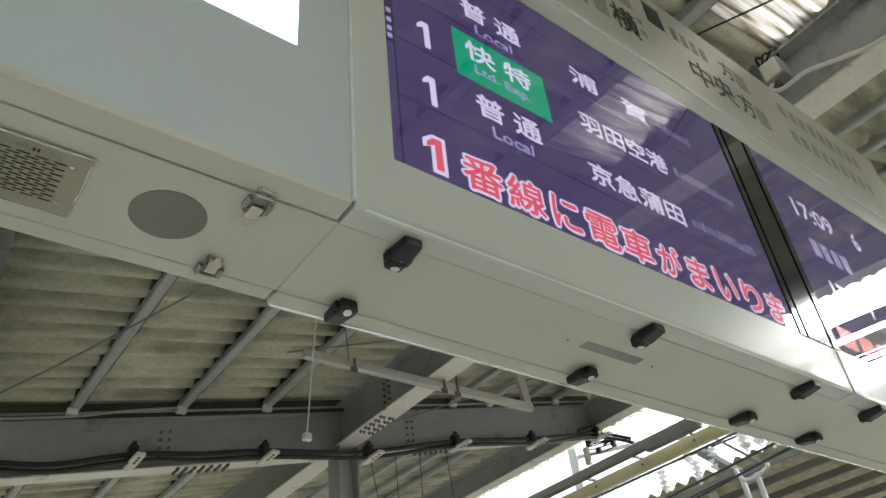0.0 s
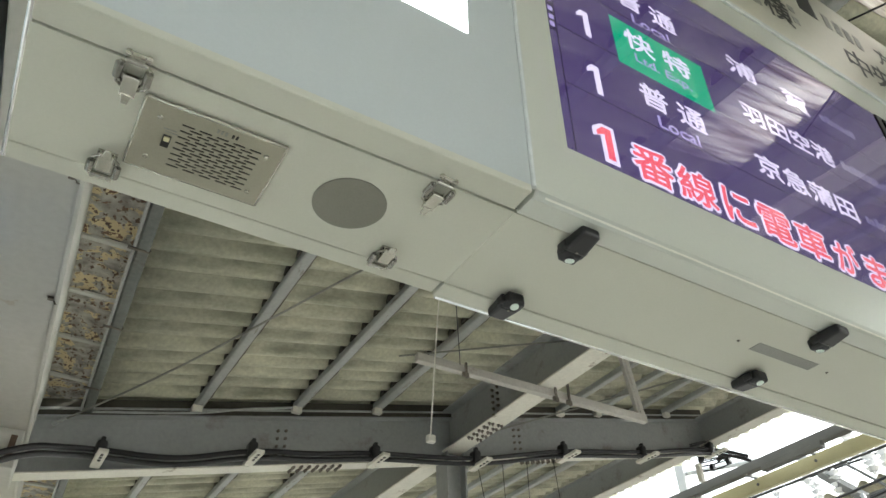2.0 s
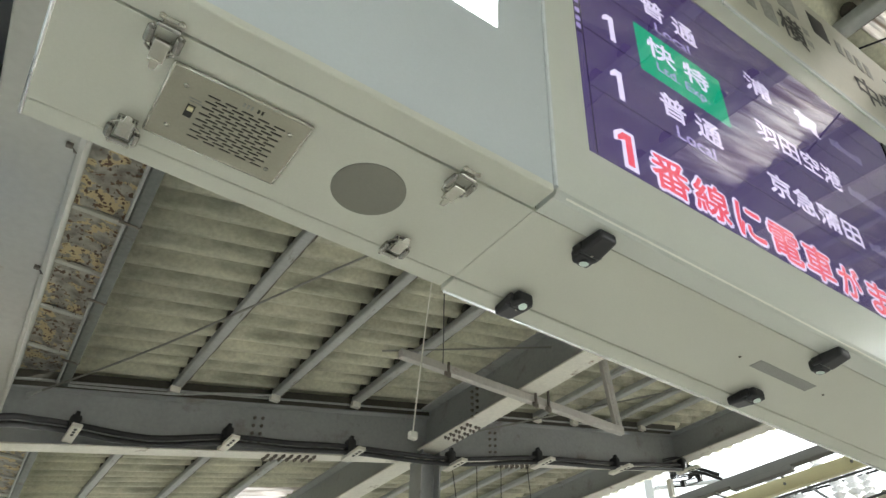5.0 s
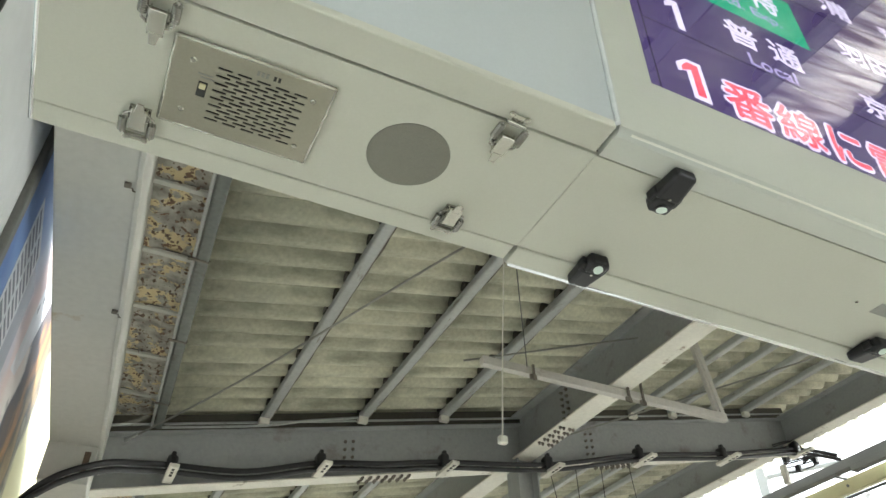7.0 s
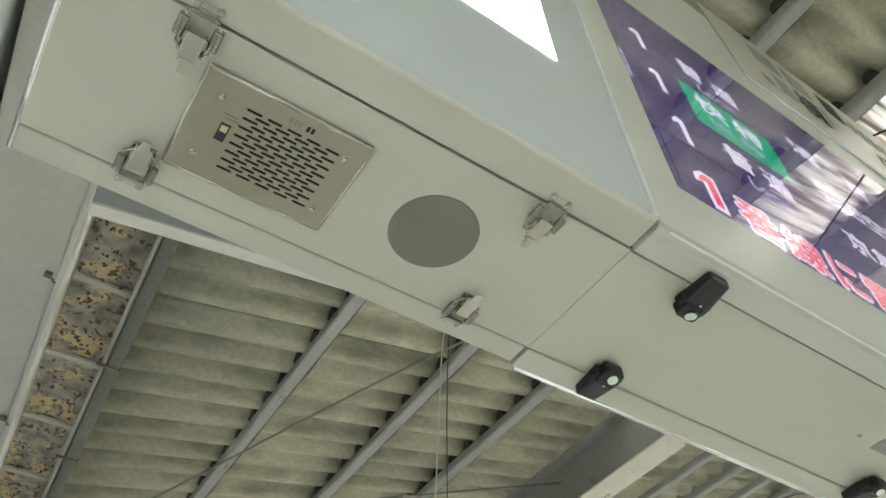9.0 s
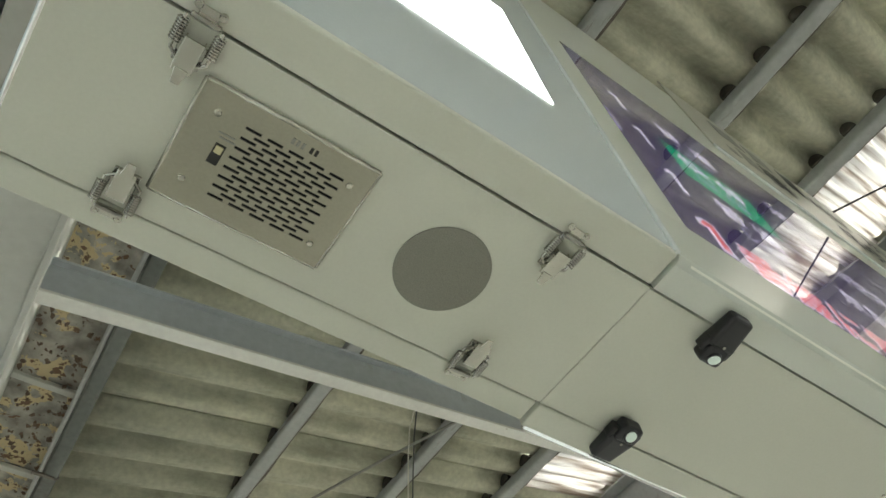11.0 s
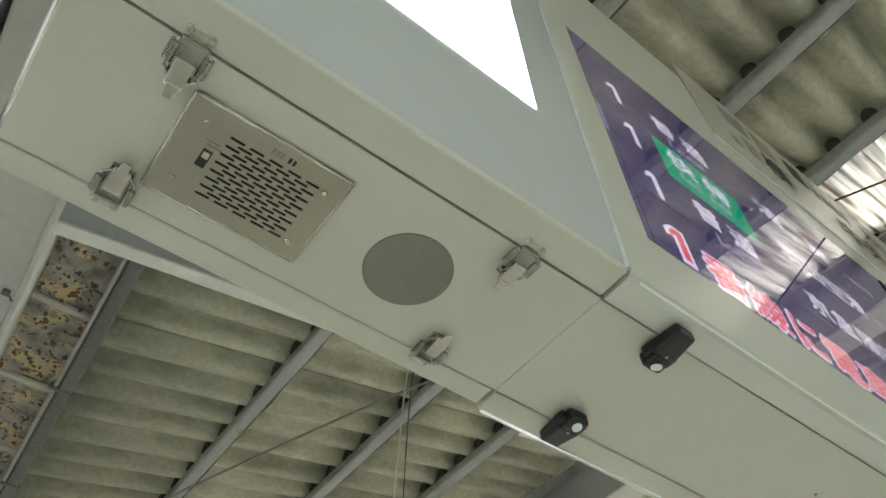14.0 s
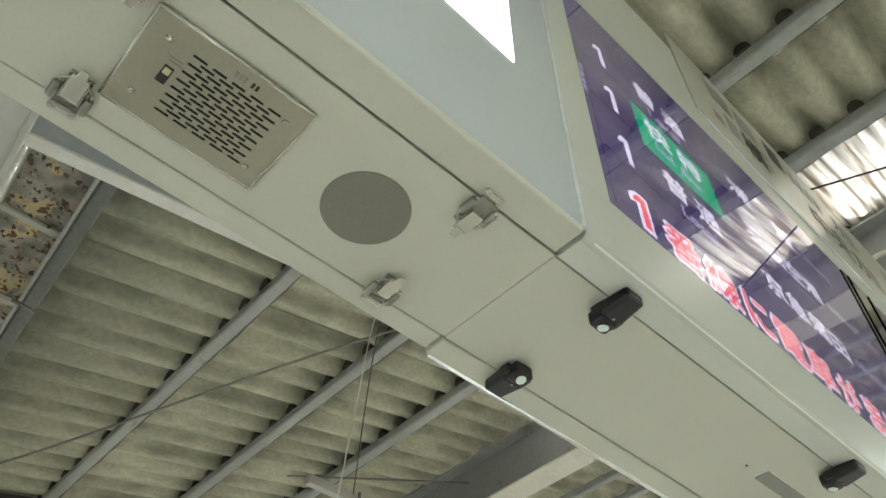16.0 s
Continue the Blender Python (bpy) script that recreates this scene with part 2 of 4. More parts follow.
def flaky_material():
    """Old board: grimy grey undercoat, curled cream paint islands, brown bare spots."""
    m = bpy.data.materials.new("flaking_painted_board")
    m.use_nodes = True
    n, l = m.node_tree.nodes, m.node_tree.links
    b = n["Principled BSDF"]
    co = n.new("ShaderNodeTexCoord")
    last, heights = None, []
    grime = n.new("ShaderNodeTexNoise")
    grime.inputs["Scale"].default_value, grime.inputs["Detail"].default_value = 9.0, 8
    l.new(co.outputs["Object"], grime.inputs["Vector"])
    under = n.new("ShaderNodeValToRGB")
    under.color_ramp.elements[0].position, under.color_ramp.elements[0].color = 0.32, (0.20, 0.19, 0.165, 1)
    under.color_ramp.elements[1].position, under.color_ramp.elements[1].color = 0.66, (0.50, 0.475, 0.42, 1)
    l.new(grime.outputs[0], under.inputs[0])
    last = under.outputs[0]
    for scale, lo, hi, colour in ((6.5, 0.53, 0.545, (0.62, 0.52, 0.31)), (13.0, 0.60, 0.615, (0.17, 0.105, 0.065)), (30.0, 0.66, 0.675, (0.07, 0.05, 0.04))):
        nz, rm, mx = n.new("ShaderNodeTexNoise"), n.new("ShaderNodeMapRange"), n.new("ShaderNodeMix")
        nz.inputs["Scale"].default_value, nz.inputs["Detail"].default_value, nz.inputs["Roughness"].default_value = scale, 6, 0.6
        l.new(co.outputs["Object"], nz.inputs["Vector"])
        rm.inputs["From Min"].default_value, rm.inputs["From Max"].default_value = lo, hi
        l.new(nz.outputs[0], rm.inputs["Value"])
        mx.data_type = "RGBA"
        mx.inputs[7].default_value = (*colour, 1)
        l.new(rm.outputs[0], mx.inputs[0]), l.new(last, mx.inputs[6])
        last = mx.outputs[2]
        heights.append(rm.outputs[0])
    bp = n.new("ShaderNodeBump")
    bp.inputs["Strength"].default_value, bp.inputs["Distance"].default_value = 0.7, 0.004
    l.new(heights[0], bp.inputs["Height"]), l.new(bp.outputs[0], b.inputs["Normal"])
    l.new(last, b.inputs["Base Color"])
    b.inputs["Roughness"].default_value = 0.88
    return m


FLAKY = flaky_material()
POSTER = poster_material()
POSTERPALE = material("printed_pale_grey", (0.60, 0.62, 0.66), 0.4, spread=0.08, grain=8, bump=0)
POSTERDARK = material("printed_dark_grey", (0.10, 0.12, 0.16), 0.4, spread=0.1, bump=0)
POSTERGREY = material("printed_grey_blue", (0.22, 0.25, 0.33), 0.3, spread=0.1, bump=0)
PANE = material("blue_white_window_pane", (0.55, 0.63, 0.68), 0.06, spread=0.05, bump=0, coat=0.5)


def skylight_material():
    m = bpy.data.materials.new("translucent_corrugated_plastic")
    m.use_nodes = True
    n, l = m.node_tree.nodes, m.node_tree.links
    out = n["Material Output"]
    n.remove(n["Principled BSDF"])
    co, noise_, ramp, mp = n.new("ShaderNodeTexCoord"), n.new("ShaderNodeTexNoise"), n.new("ShaderNodeValToRGB"), n.new("ShaderNodeMapping")
    mp.inputs["Scale"].default_value = (0.4, 9.0, 1)
    noise_.inputs["Scale"].default_value, noise_.inputs["Detail"].default_value = 3.0, 8
    ramp.color_ramp.elements[0].position, ramp.color_ramp.elements[0].color = 0.38, (0.40, 0.34, 0.29, 1)
    ramp.color_ramp.elements[1].position, ramp.color_ramp.elements[1].color = 0.55, (0.88, 0.85, 0.82, 1)
    l.new(co.outputs["Object"], mp.inputs["Vector"]), l.new(mp.outputs[0], noise_.inputs["Vector"]), l.new(noise_.outputs[0], ramp.inputs[0])
    tr, df, mix = n.new("ShaderNodeBsdfTranslucent"), n.new("ShaderNodeBsdfDiffuse"), n.new("ShaderNodeMixShader")
    l.new(ramp.outputs[0], tr.inputs[0]), l.new(ramp.outputs[0], df.inputs[0])
    mix.inputs[0].default_value = 0.25
    l.new(tr.outputs[0], mix.inputs[1]), l.new(df.outputs[0], mix.inputs[2]), l.new(mix.outputs[0], out.inputs[0])
    return m


SKYLIGHT = skylight_material()
GLASS = bpy.data.materials.new("clear_cover_glass")
GLASS.use_nodes = True
gb = GLASS.node_tree.nodes["Principled BSDF"]
gb.inputs["Base Color"].default_value, gb.inputs["Roughness"].default_value = (0.97, 0.97, 0.98, 1), 0.01
gb.inputs["Transmission Weight"].default_value, gb.inputs["IOR"].default_value = 1.0, 1.45


# ---- building helpers ----
def part(name, bm, mat, parent=None, label="", smooth=False):
    me = bpy.data.meshes.new(name)
    bmesh.ops.recalc_face_normals(bm, faces=bm.faces)
    bm.to_mesh(me)
    bm.free()
    me.materials.append(mat)
    if smooth:
        for p in me.polygons:
            p.use_smooth = True
    ob = new(name, me)
    ob.parent = parent
    if label:
        ob["label"] = label
    return ob


def thing(name, label, category, group="", kind=""):
    return tagged(new(name), label, category, group, kind)


def box(bm, lo, hi, bevel=0.0, segments=2):
    """A box between two corners, with rounded edges, added to bm."""
    vs = [bm.verts.new((x, y, z)) for x in (lo[0], hi[0]) for y in (lo[1], hi[1]) for z in (lo[2], hi[2])]
    fs = [bm.faces.new([vs[i] for i in q]) for q in ((0, 1, 3, 2), (4, 6, 7, 5), (0, 4, 5, 1), (2, 3, 7, 6), (0, 2, 6, 4), (1, 5, 7, 3))]
    if bevel:
        es = {e for f in fs for e in f.edges}
        bmesh.ops.bevel(bm, geom=list(es), offset=bevel, segments=segments, profile=0.5, affect="EDGES")
    return bm


def tube(bm, a, b, r, n=8, r2=None):
    a, b = Vector(a), Vector(b)
    d = b - a
    q = d.to_track_quat("Z", "Y").to_matrix().to_4x4()
    bmesh.ops.create_cone(bm, cap_ends=True, segments=n, radius1=r, radius2=r if r2 is None else r2, depth=d.length, matrix=Matrix.Translation((a + b) / 2) @ q)
    return bm


def sweep(bm, pts, r, n=8):
    """A round cable of radius r along points."""
    rings = []
    pts = [Vector(p) for p in pts]
    for i, p in enumerate(pts):
        d = (pts[min(i + 1, len(pts) - 1)] - pts[max(i - 1, 0)]).normalized()
        side = d.cross(Vector((0.13, 0.31, 0.94))).normalized()
        up = side.cross(d)
        rings.append([bm.verts.new(p + r * (math.cos(k * math.tau / n) * side + math.sin(k * math.tau / n) * up)) for k in range(n)])
    for a, b in zip(rings, rings[1:]):
        for k in range(n):
            bm.faces.new((a[k], a[(k + 1) % n], b[(k + 1) % n], b[k]))
    bm.faces.new(rings[0]), bm.faces.new(rings[-1])
    return bm


def smooth_path(keys, steps=8):
    """Points of a smooth line through keys."""
    k = [Vector(p) for p in keys]
    out = []
    for i in range(len(k) - 1):
        p0, p1, p2, p3 = k[max(i - 1, 0)], k[i], k[i + 1], k[min(i + 2, len(k) - 1)]
        for j in range(steps):
            t = j / steps
            out.append(0.5 * (2 * p1 + (p2 - p0) * t + (2 * p0 - 5 * p1 + 4 * p2 - p3) * t * t + (3 * p1 - p0 - 3 * p2 + p3) * t ** 3))
    return out + [k[-1]]


SLOPE, X0, Z0 = 0.212, 1.533, 5.19      # centre line of the purlins across the platform


def roof_z(x):
    return Z0 + SLOPE * (x - X0)


def slant(bm, x0=X0, s=SLOPE):
    """Tilts what is built level so that it rises along x like the roof."""
    for v in bm.verts:
        v.co.z += s * (v.co.x - x0)
    return bm


LEAN = 0.038


def lean(bm):
    """Tips the board's face a little forward, as it hangs."""
    for v in bm.verts:
        v.co.y -= LEAN * (v.co.z - 2.6)
    return bm


# ---- platform and ground ----
bm = bmesh.new()
box(bm, (-1.6, -40, -0.35), (10.6, 50, 0.0), 0.02)
tagged(part("floor", bm, PAVING), "grey concrete station platform paving", "platform", kind="structure")
bm = bmesh.new()
box(bm, (-600, -600, -1.5), (600, 600, -1.1))
tagged(part("ground", bm, GROUND), "brown gravel track bed round the platform", "ground", kind="structure")

# ---- canopy roof ----
PITCH, WAVES = 1.04, 4
SKEW = 0.052                    # the roof's left edge runs a few degrees off the purlins
PURLINS = [(1.44, 0.046), (2.52, 0.046), (3.525, 0.05), (5.36, 0.045), (6.40, 0.045), (7.12, 0.045), (7.88, 0.045), (8.60, 0.045), (10.55, 0.045), (11.1, 0.045)]
ROWS_X = [(-0.45, 0.42), (-0.10, 2.60), (2.50, 3.60), (3.50, 4.68), (4.58, 7.18), (7.08, 9.75), (9.65, 12.34)]


def sheet_mesh(name, length, mat, waves=WAVES, swell=0.050, drop=0.0):
    """One corrugated sheet, ridges along x, origin at its low near corner."""
    bm = bmesh.new()
    n = waves * 12
    width = PITCH + 0.05
    rows = []
    for i in range(n + 1):
        v = width * i / n
        w = swell * (2.2 * (0.5 + 0.5 * math.cos(v / PITCH * waves * math.tau)) ** 1.45 - 1) - 0.030 * (1 - v / width) - drop
        rows.append([bm.verts.new((x, v, w + t + SLOPE * x)) for x in (0, length) for t in (0, 0.009)])
    for a, b in zip(rows, rows[1:]):
        bm.faces.new((a[0], b[0], b[2], a[2])), bm.faces.new((a[1], a[3], b[3], b[1]))
        bm.faces.new((a[0], a[1], b[1], b[0])), bm.faces.new((a[2], b[2], b[3], a[3]))
    bm.faces.new((rows[0][0], rows[0][2], rows[0][3], rows[0][1])), bm.faces.new((rows[-1][0], rows[-1][1], rows[-1][3], rows[-1][2]))
    bmesh.ops.recalc_face_normals(bm, faces=bm.faces)
    me = bpy.data.meshes.new(name)
    bm.to_mesh(me)
    bm.free()
    me.materials.append(mat)
    for p in me.polygons:
        p.use_smooth = True
    return me


roof = thing("canopy_roof", "weathered grey corrugated cement sheet platform roof", "roof", kind="structure")
for j, (xa, xb) in enumerate(ROWS_X):
    if j == 0:
        continue
    plain = sheet_mesh("roof_sheet", xb - xa, SHEET)
    clear = sheet_mesh("skylight_sheet", xb - xa, SKYLIGHT, 9, 0.020, 0.01)
    for i in range(-8, 15):
        y = 0.96 + PITCH * i
        lit = j == 3 and i in (-2, -1, 2, -6, -7, 10)
        if j == 1:                                  # the lowest row is cut along the skewed edge purlin
            xa = max(0.20 + SKEW * (y + 0.5 - 3.4), -1.2)
            plain = sheet_mesh("roof_sheet", xb - xa, SHEET)
        ob = new("skylight_sheet" if lit else "roof_sheet", clear if lit else plain)
        if lit:
            ob["label"] = "translucent stained corrugated plastic sheet"
        ob.parent = roof
        ob.location = (xa, y, roof_z(xa) + 0.109 + 0.010 * (j - 1))

SPLICE, STEP_X = 2.965, 0.055      # the purlins are spliced over the slim cross beam, the near lengths set a little lower down the slope
# a dark tube at each sheet lap draws the shaded gap there
for j in (1, 2, 3):
    xa, xb = ROWS_X[j]
    xa = max(xa, 0.25)
    bead = bmesh.new()
    tube(bead, (0, 0.034, 0.020), (xb - xa, 0.034, 0.020 + SLOPE * (xb - xa)), 0.0075, 8)
    first = None
    for k in range(1, 7):
        if first is None:
            ob = part("lap_bead", bead, GAP_DARK, roof, "dark line standing in for the shaded gap at a sheet lap")
            first = ob.data
        else:
            ob = new("lap_bead", first)
            ob.parent = roof
        ob.location = (xa, 0.96 + PITCH * k, roof_z(xa) + 0.109 + 0.010 * (j - 1))

for x0, r in PURLINS:
    for x, ya, yb in ((x0 - STEP_X, -7.4, SPLICE), (x0, SPLICE, 16.5)):
        bm = bmesh.new()
        box(bm, (x - r, ya, roof_z(x) - r), (x + r, yb - 0.004, roof_z(x) + r), r * 0.45, 3)
        purlin = tagged(part("roof_purlin", bm, PURLIN, smooth=True), "grey painted steel purlin under the roof sheets", "purlin", "purlins", "structure")
        bm = bmesh.new()
        random.seed(int(x * 100))
        rims = []
        for k in range(int((yb - ya) / 0.11)):
            y, w = ya + 0.11 * k, random.uniform(0.006, 0.022)
            rims.append([bm.verts.new(c) for c in ((x + r - 0.004, y, roof_z(x) - 0.55 * r), (x + r + w, y, roof_z(x) - 0.5 * r), (x + r + w, y, roof_z(x) + 0.55 * r), (x + r - 0.004, y, roof_z(x) + 0.6 * r))])
        for a, b in zip(rims, rims[1:]):
            for k in range(4):
                bm.faces.new((a[k], a[(k + 1) % 4], b[(k + 1) % 4], b[k]))
        bm.faces.new(rims[0]), bm.faces.new(rims[-1])
        part("rusted_lip", bm, RUSTLIP, purlin, "ragged dark rusted lip")
# dark arches put in for the shade in the crests over the purlins
crest_shades = {}
for x, r in PURLINS[:4]:
    for i in range(-16, 32):
        y = 0.96 + PITCH / WAVES * (i + 5)
        if not crest_shades:
            bm = bmesh.new()
            arch = [(0.050 * math.cos(k * math.pi / 10), -0.020 + 0.078 * math.sin(k * math.pi / 10)) for k in range(11)]
            rims = [[bm.verts.new((x_, a, b)) for a, b in arch] for x_ in (-0.006, 0.05)]
            for k in range(11):
                bm.faces.new((rims[0][k], rims[0][(k + 1) % 11], rims[1][(k + 1) % 11], rims[1][k]))
            bm.faces.new(rims[0]), bm.faces.new(rims[1])
            ob = part("filler", bm, GAP_DARK, roof)
            crest_shades["mesh"] = ob.data
        else:
            ob = new("filler", crest_shades["mesh"])
            ob.parent = roof
        xs = x - r - (STEP_X if y < SPLICE else 0)
        ob.location = (xs, y, roof_z(xs + r) + r + 0.016)


def skew(bm):
    """The left edge of the roof runs a few degrees off the purlins."""
    for v in bm.verts:
        v.co.x += SKEW * (v.co.y - 3.4)
    return bm


# dark edge channel, made wider to draw the shadow gap beside it too
bm = bmesh.new()
box(bm, (0.168, -7.4, 4.850), (0.252, 22, 4.945), 0.012, 3)
tagged(part("edge_purlin", skew(bm), CHANNEL, smooth=True), "dark painted steel purlin at the roof's low edge, widened over its shadow gap", "purlin", "purlins", "structure")
bm = bmesh.new()
box(bm, (0.134, -7.4, 4.856), (0.160, 22, 4.884), 0.012, 3)
conduit = tagged(part("conduit", skew(bm), PURLIN, smooth=True), "grey steel conduit beside the low purlin", "conduit", kind="structure")
for y in (2.6, 3.35, 4.62, 5.75, 6.9, 8.4):
    bm = bmesh.new()
    box(bm, (0.105, y - 0.012, 4.842), (0.235, y + 0.012, 4.856), 0.003)
    sweep(bm, [(0.235 + 0.022 * math.cos(a), y, 4.862 + 0.022 * math.sin(a)) for a in (-1.6, -0.8, 0, 0.8, 1.6)], 0.006, 6)
    part("clamp", skew(bm), BOLT, conduit)


def i_beam_x(name, y, height, half, x1, x2, low, tw=0.014, label="", s=SLOPE, web=GIRDER, low_mat=FLANGE):
    """A sloped rolled beam across the platform; low is the underside's height at x = X0."""
    t = thing(name, label, "beam", kind="structure")
    bm = bmesh.new()
    box(bm, (x1, y - tw / 2, low + 0.018), (x2, y + tw / 2, low + height - 0.018))
    part("web", slant(bm, s=s), web, t)
    for nm, z, mt in (("bottom_flange", low, low_mat), ("top_flange", low + height - 0.018, web)):
        bm = bmesh.new()
        box(bm, (x1, y - half, z), (x2, y + half, z + 0.018), 0.004)
        part(nm, slant(bm, s=s), mt, t)
    return t


GY = 7.5
girder = i_beam_x("cross_girder", GY, 0.57, 0.10, -0.35, 9.6, 4.485, label="grey steel girder across the platform, white below", s=0.213)
# dark strip filling the height between top flange and sheets
bm = bmesh.new()
box(bm, (-0.2, GY - 0.06, 5.056), (9.5, GY + 0.02, 5.235))
part("dark_strip", slant(bm, s=0.213), GAP_DARK, girder, "dark strip between girder and sheets")
bm = bmesh.new()
box(bm, (-0.2, GY - 0.085, 5.118), (9.5, GY - 0.062, 5.140), 0.004)
part("ledge_angle", slant(bm, s=0.213), PURLIN, girder, "thin pale steel angle")
for x, r in PURLINS[:8]:
    bm = bmesh.new()
    box(bm, (x - 0.075, GY - 0.16, roof_z(x) - 0.115), (x + 0.03, GY - 0.09, roof_z(x) - 0.048), 0.004)
    part("cleat", bm, FLANGE, girder, "pale steel cleat under a purlin")
bm = bmesh.new()
sweep(bm, smooth_path([(0.45, 7.36, 4.835), (1.4, 7.36, 5.035), (1.9, 7.36, 5.19), (2.5, 7.36, 5.345)], 5), 0.013, 8)
part("conduit", bm, PURLIN, girder, "thin pale conduit", smooth=True)
near_beam = i_beam_x("cross_beam", 2.982, 0.25, 0.038, -0.25, 9.5, 4.655, label="slim blue-grey steel beam with a white lower flange", s=0.165, web=BLUEGREY, low_mat=BARE_WHITE)
far_girder = i_beam_x("cross_girder", 14.5, 0.50, 0.10, -0.2, 9.6, 4.60, label="grey steel girder across the platform, white below", s=0.205)
back_girder = i_beam_x("cross_girder", -6.5, 0.50, 0.10, -0.2, 9.6, 4.60, label="grey steel girder across the platform, white below", s=0.205)


# lengthwise ridge girder, bolted to the cross girders
def i_beam_y(name, x, low, height, half, y1, y2, label, web=GIRDER, low_mat=FLANGE):
    t = thing(name, label, "beam", kind="structure")
    bm = bmesh.new()
    box(bm, (x - 0.008, y1, low + 0.02), (x + 0.008, y2, low + height))
    part("web", bm, web, t)
    bm = bmesh.new()
    box(bm, (x - half, y1, low), (x + half, y2, low + 0.02), 0.005)
    part("bottom_flange", bm, low_mat, t)
    bm = bmesh.new()
    box(bm, (x - half, y1, low + height), (x + half, y2, low + height + 0.02), 0.005)
    part("top_flange", bm, web, t)
    return t


long_beam = i_beam_y("long_girder", 4.60, 5.25, 0.52, 0.13, -7.4, 22, "grey steel girder along the platform, white bolted lower flange")
eave_beam = i_beam_y("eave_girder", 9.45, 6.28, 0.45, 0.12, -7.4, 22, "dark grey girder along the roof's open edge", low_mat=FLANGE)

# bolts of the splice plates
bolt_bm = bmesh.new()
tube(bolt_bm, (0, 0, 0), (0, 0, -0.02), 0.018, 6)
tube(bolt_bm, (0, 0, -0.018), (0, 0, -0.034), 0.010, 8)
bolt_me = bpy.data.meshes.new("bolt")
bolt_bm.to_mesh(bolt_me)
bolt_bm.free()
bolt_me.materials.append(BOLT)


def bolt(parent, x, y, z, turn=(0, 0, 0)):
    o = new("bolt", bolt_me)
    o.parent, o.location, o.rotation_euler = parent, (x, y, z), turn


for gy in (GY,):
    for i in range(5):
        for dx in (-0.085, -0.04, 0.04, 0.085):
            bolt(long_beam, 4.60 + dx, gy - 0.55 - 0.11 * i, 5.25)
for xs in (2.55, 5.75):
    for i in range(7):
        for dy in (-0.07, -0.035, 0.035, 0.07):
            x = xs + 0.09 * i
            bolt(girder, x, GY + dy, 4.485 + 0.213 * (x - X0))
for xs in (2.35, 5.6):
    for i in range(2):
        for k in range(4):
            x = xs + 0.09 * i
            bolt(girder, x, GY - 0.007, 4.64 + 0.09 * k + 0.213 * (x - X0), (radians(-90), 0, 0))
for k in range(5):
    for i in range(2):
        bolt(long_beam, 4.592, GY - 1.0 - 0.1 * i, 5.35 + 0.08 * k, (0, radians(90), 0))

# column under the girders
col = thing("canopy_column", "grey steel column under the roof girders", "column", kind="structure")
bm = bmesh.new()
box(bm, (4.46, GY - 0.13, 0.0), (4.48, GY + 0.13, 5.22))
part("flange", bm, GIRDER, col)
bm = bmesh.new()
box(bm, (4.72, GY - 0.13, 0.0), (4.74, GY + 0.13, 5.25))
part("flange", bm, GIRDER, col)
bm = bmesh.new()
box(bm, (4.48, GY - 0.008, 0.0), (4.72, GY + 0.008, 5.24))
part("web", bm, GIRDER, col)

# ---- left edge of the roof: white girder, flaking boards ----
white = thing("edge_girder", "worn white painted box girder with rust stains", "beam", kind="structure")
bm = bmesh.new()
box(bm, (-0.62, -7.4, 4.35), (-0.205, 22, 5.03), 0.012)
part("box_body", skew(bm), BEAMWHITE, white)
bm = bmesh.new()
box(bm, (-0.220, -7.4, 4.335), (-0.188, 22, 4.36), 0.006)
part("edge_strip", skew(bm), BEAMWHITE, white)
for x, y in ((-0.255, 3.45), (-0.175, 4.69)):
    bm = bmesh.new()
    box(bm, (x - 0.018, y - 0.016, 4.330), (x + 0.018, y + 0.016, 4.352), 0.005)
    sweep(bm, [(x + 0.02, y, 4.33), (x + 0.035, y + 0.01, 4.318), (x + 0.042, y, 4.308), (x + 0.03, y - 0.01, 4.302)], 0.005, 6)
    part("hook", bm, BOLT, white)
bm = bmesh.new()
box(bm, (-0.62, 6.9, 4.02), (-0.23, 7.45, 4.36), 0.01)
part("end_bracket", skew(bm), BEAMWHITE, white)
bm = bmesh.new()
box(bm, (-0.32, 6.897, 4.08), (-0.27, 6.905, 4.30), 0.002)
part("rust_patch", skew(bm), FLAKE, white)

# dark slab added above the boards to stop sky light leaking through
bm = bmesh.new()
box(bm, (-0.70, -7.4, 5.04), (0.20, 22, 5.07))
tagged(part("soffit_light_stop", skew(bm), FARSTEEL), "added dark slab that stops light leaking past the soffit boards", "decking", kind="structure")
boards = thing("soffit_boards", "flaking grey and cream soffit boards with battens", "soffit", kind="structure")
random.seed(4)
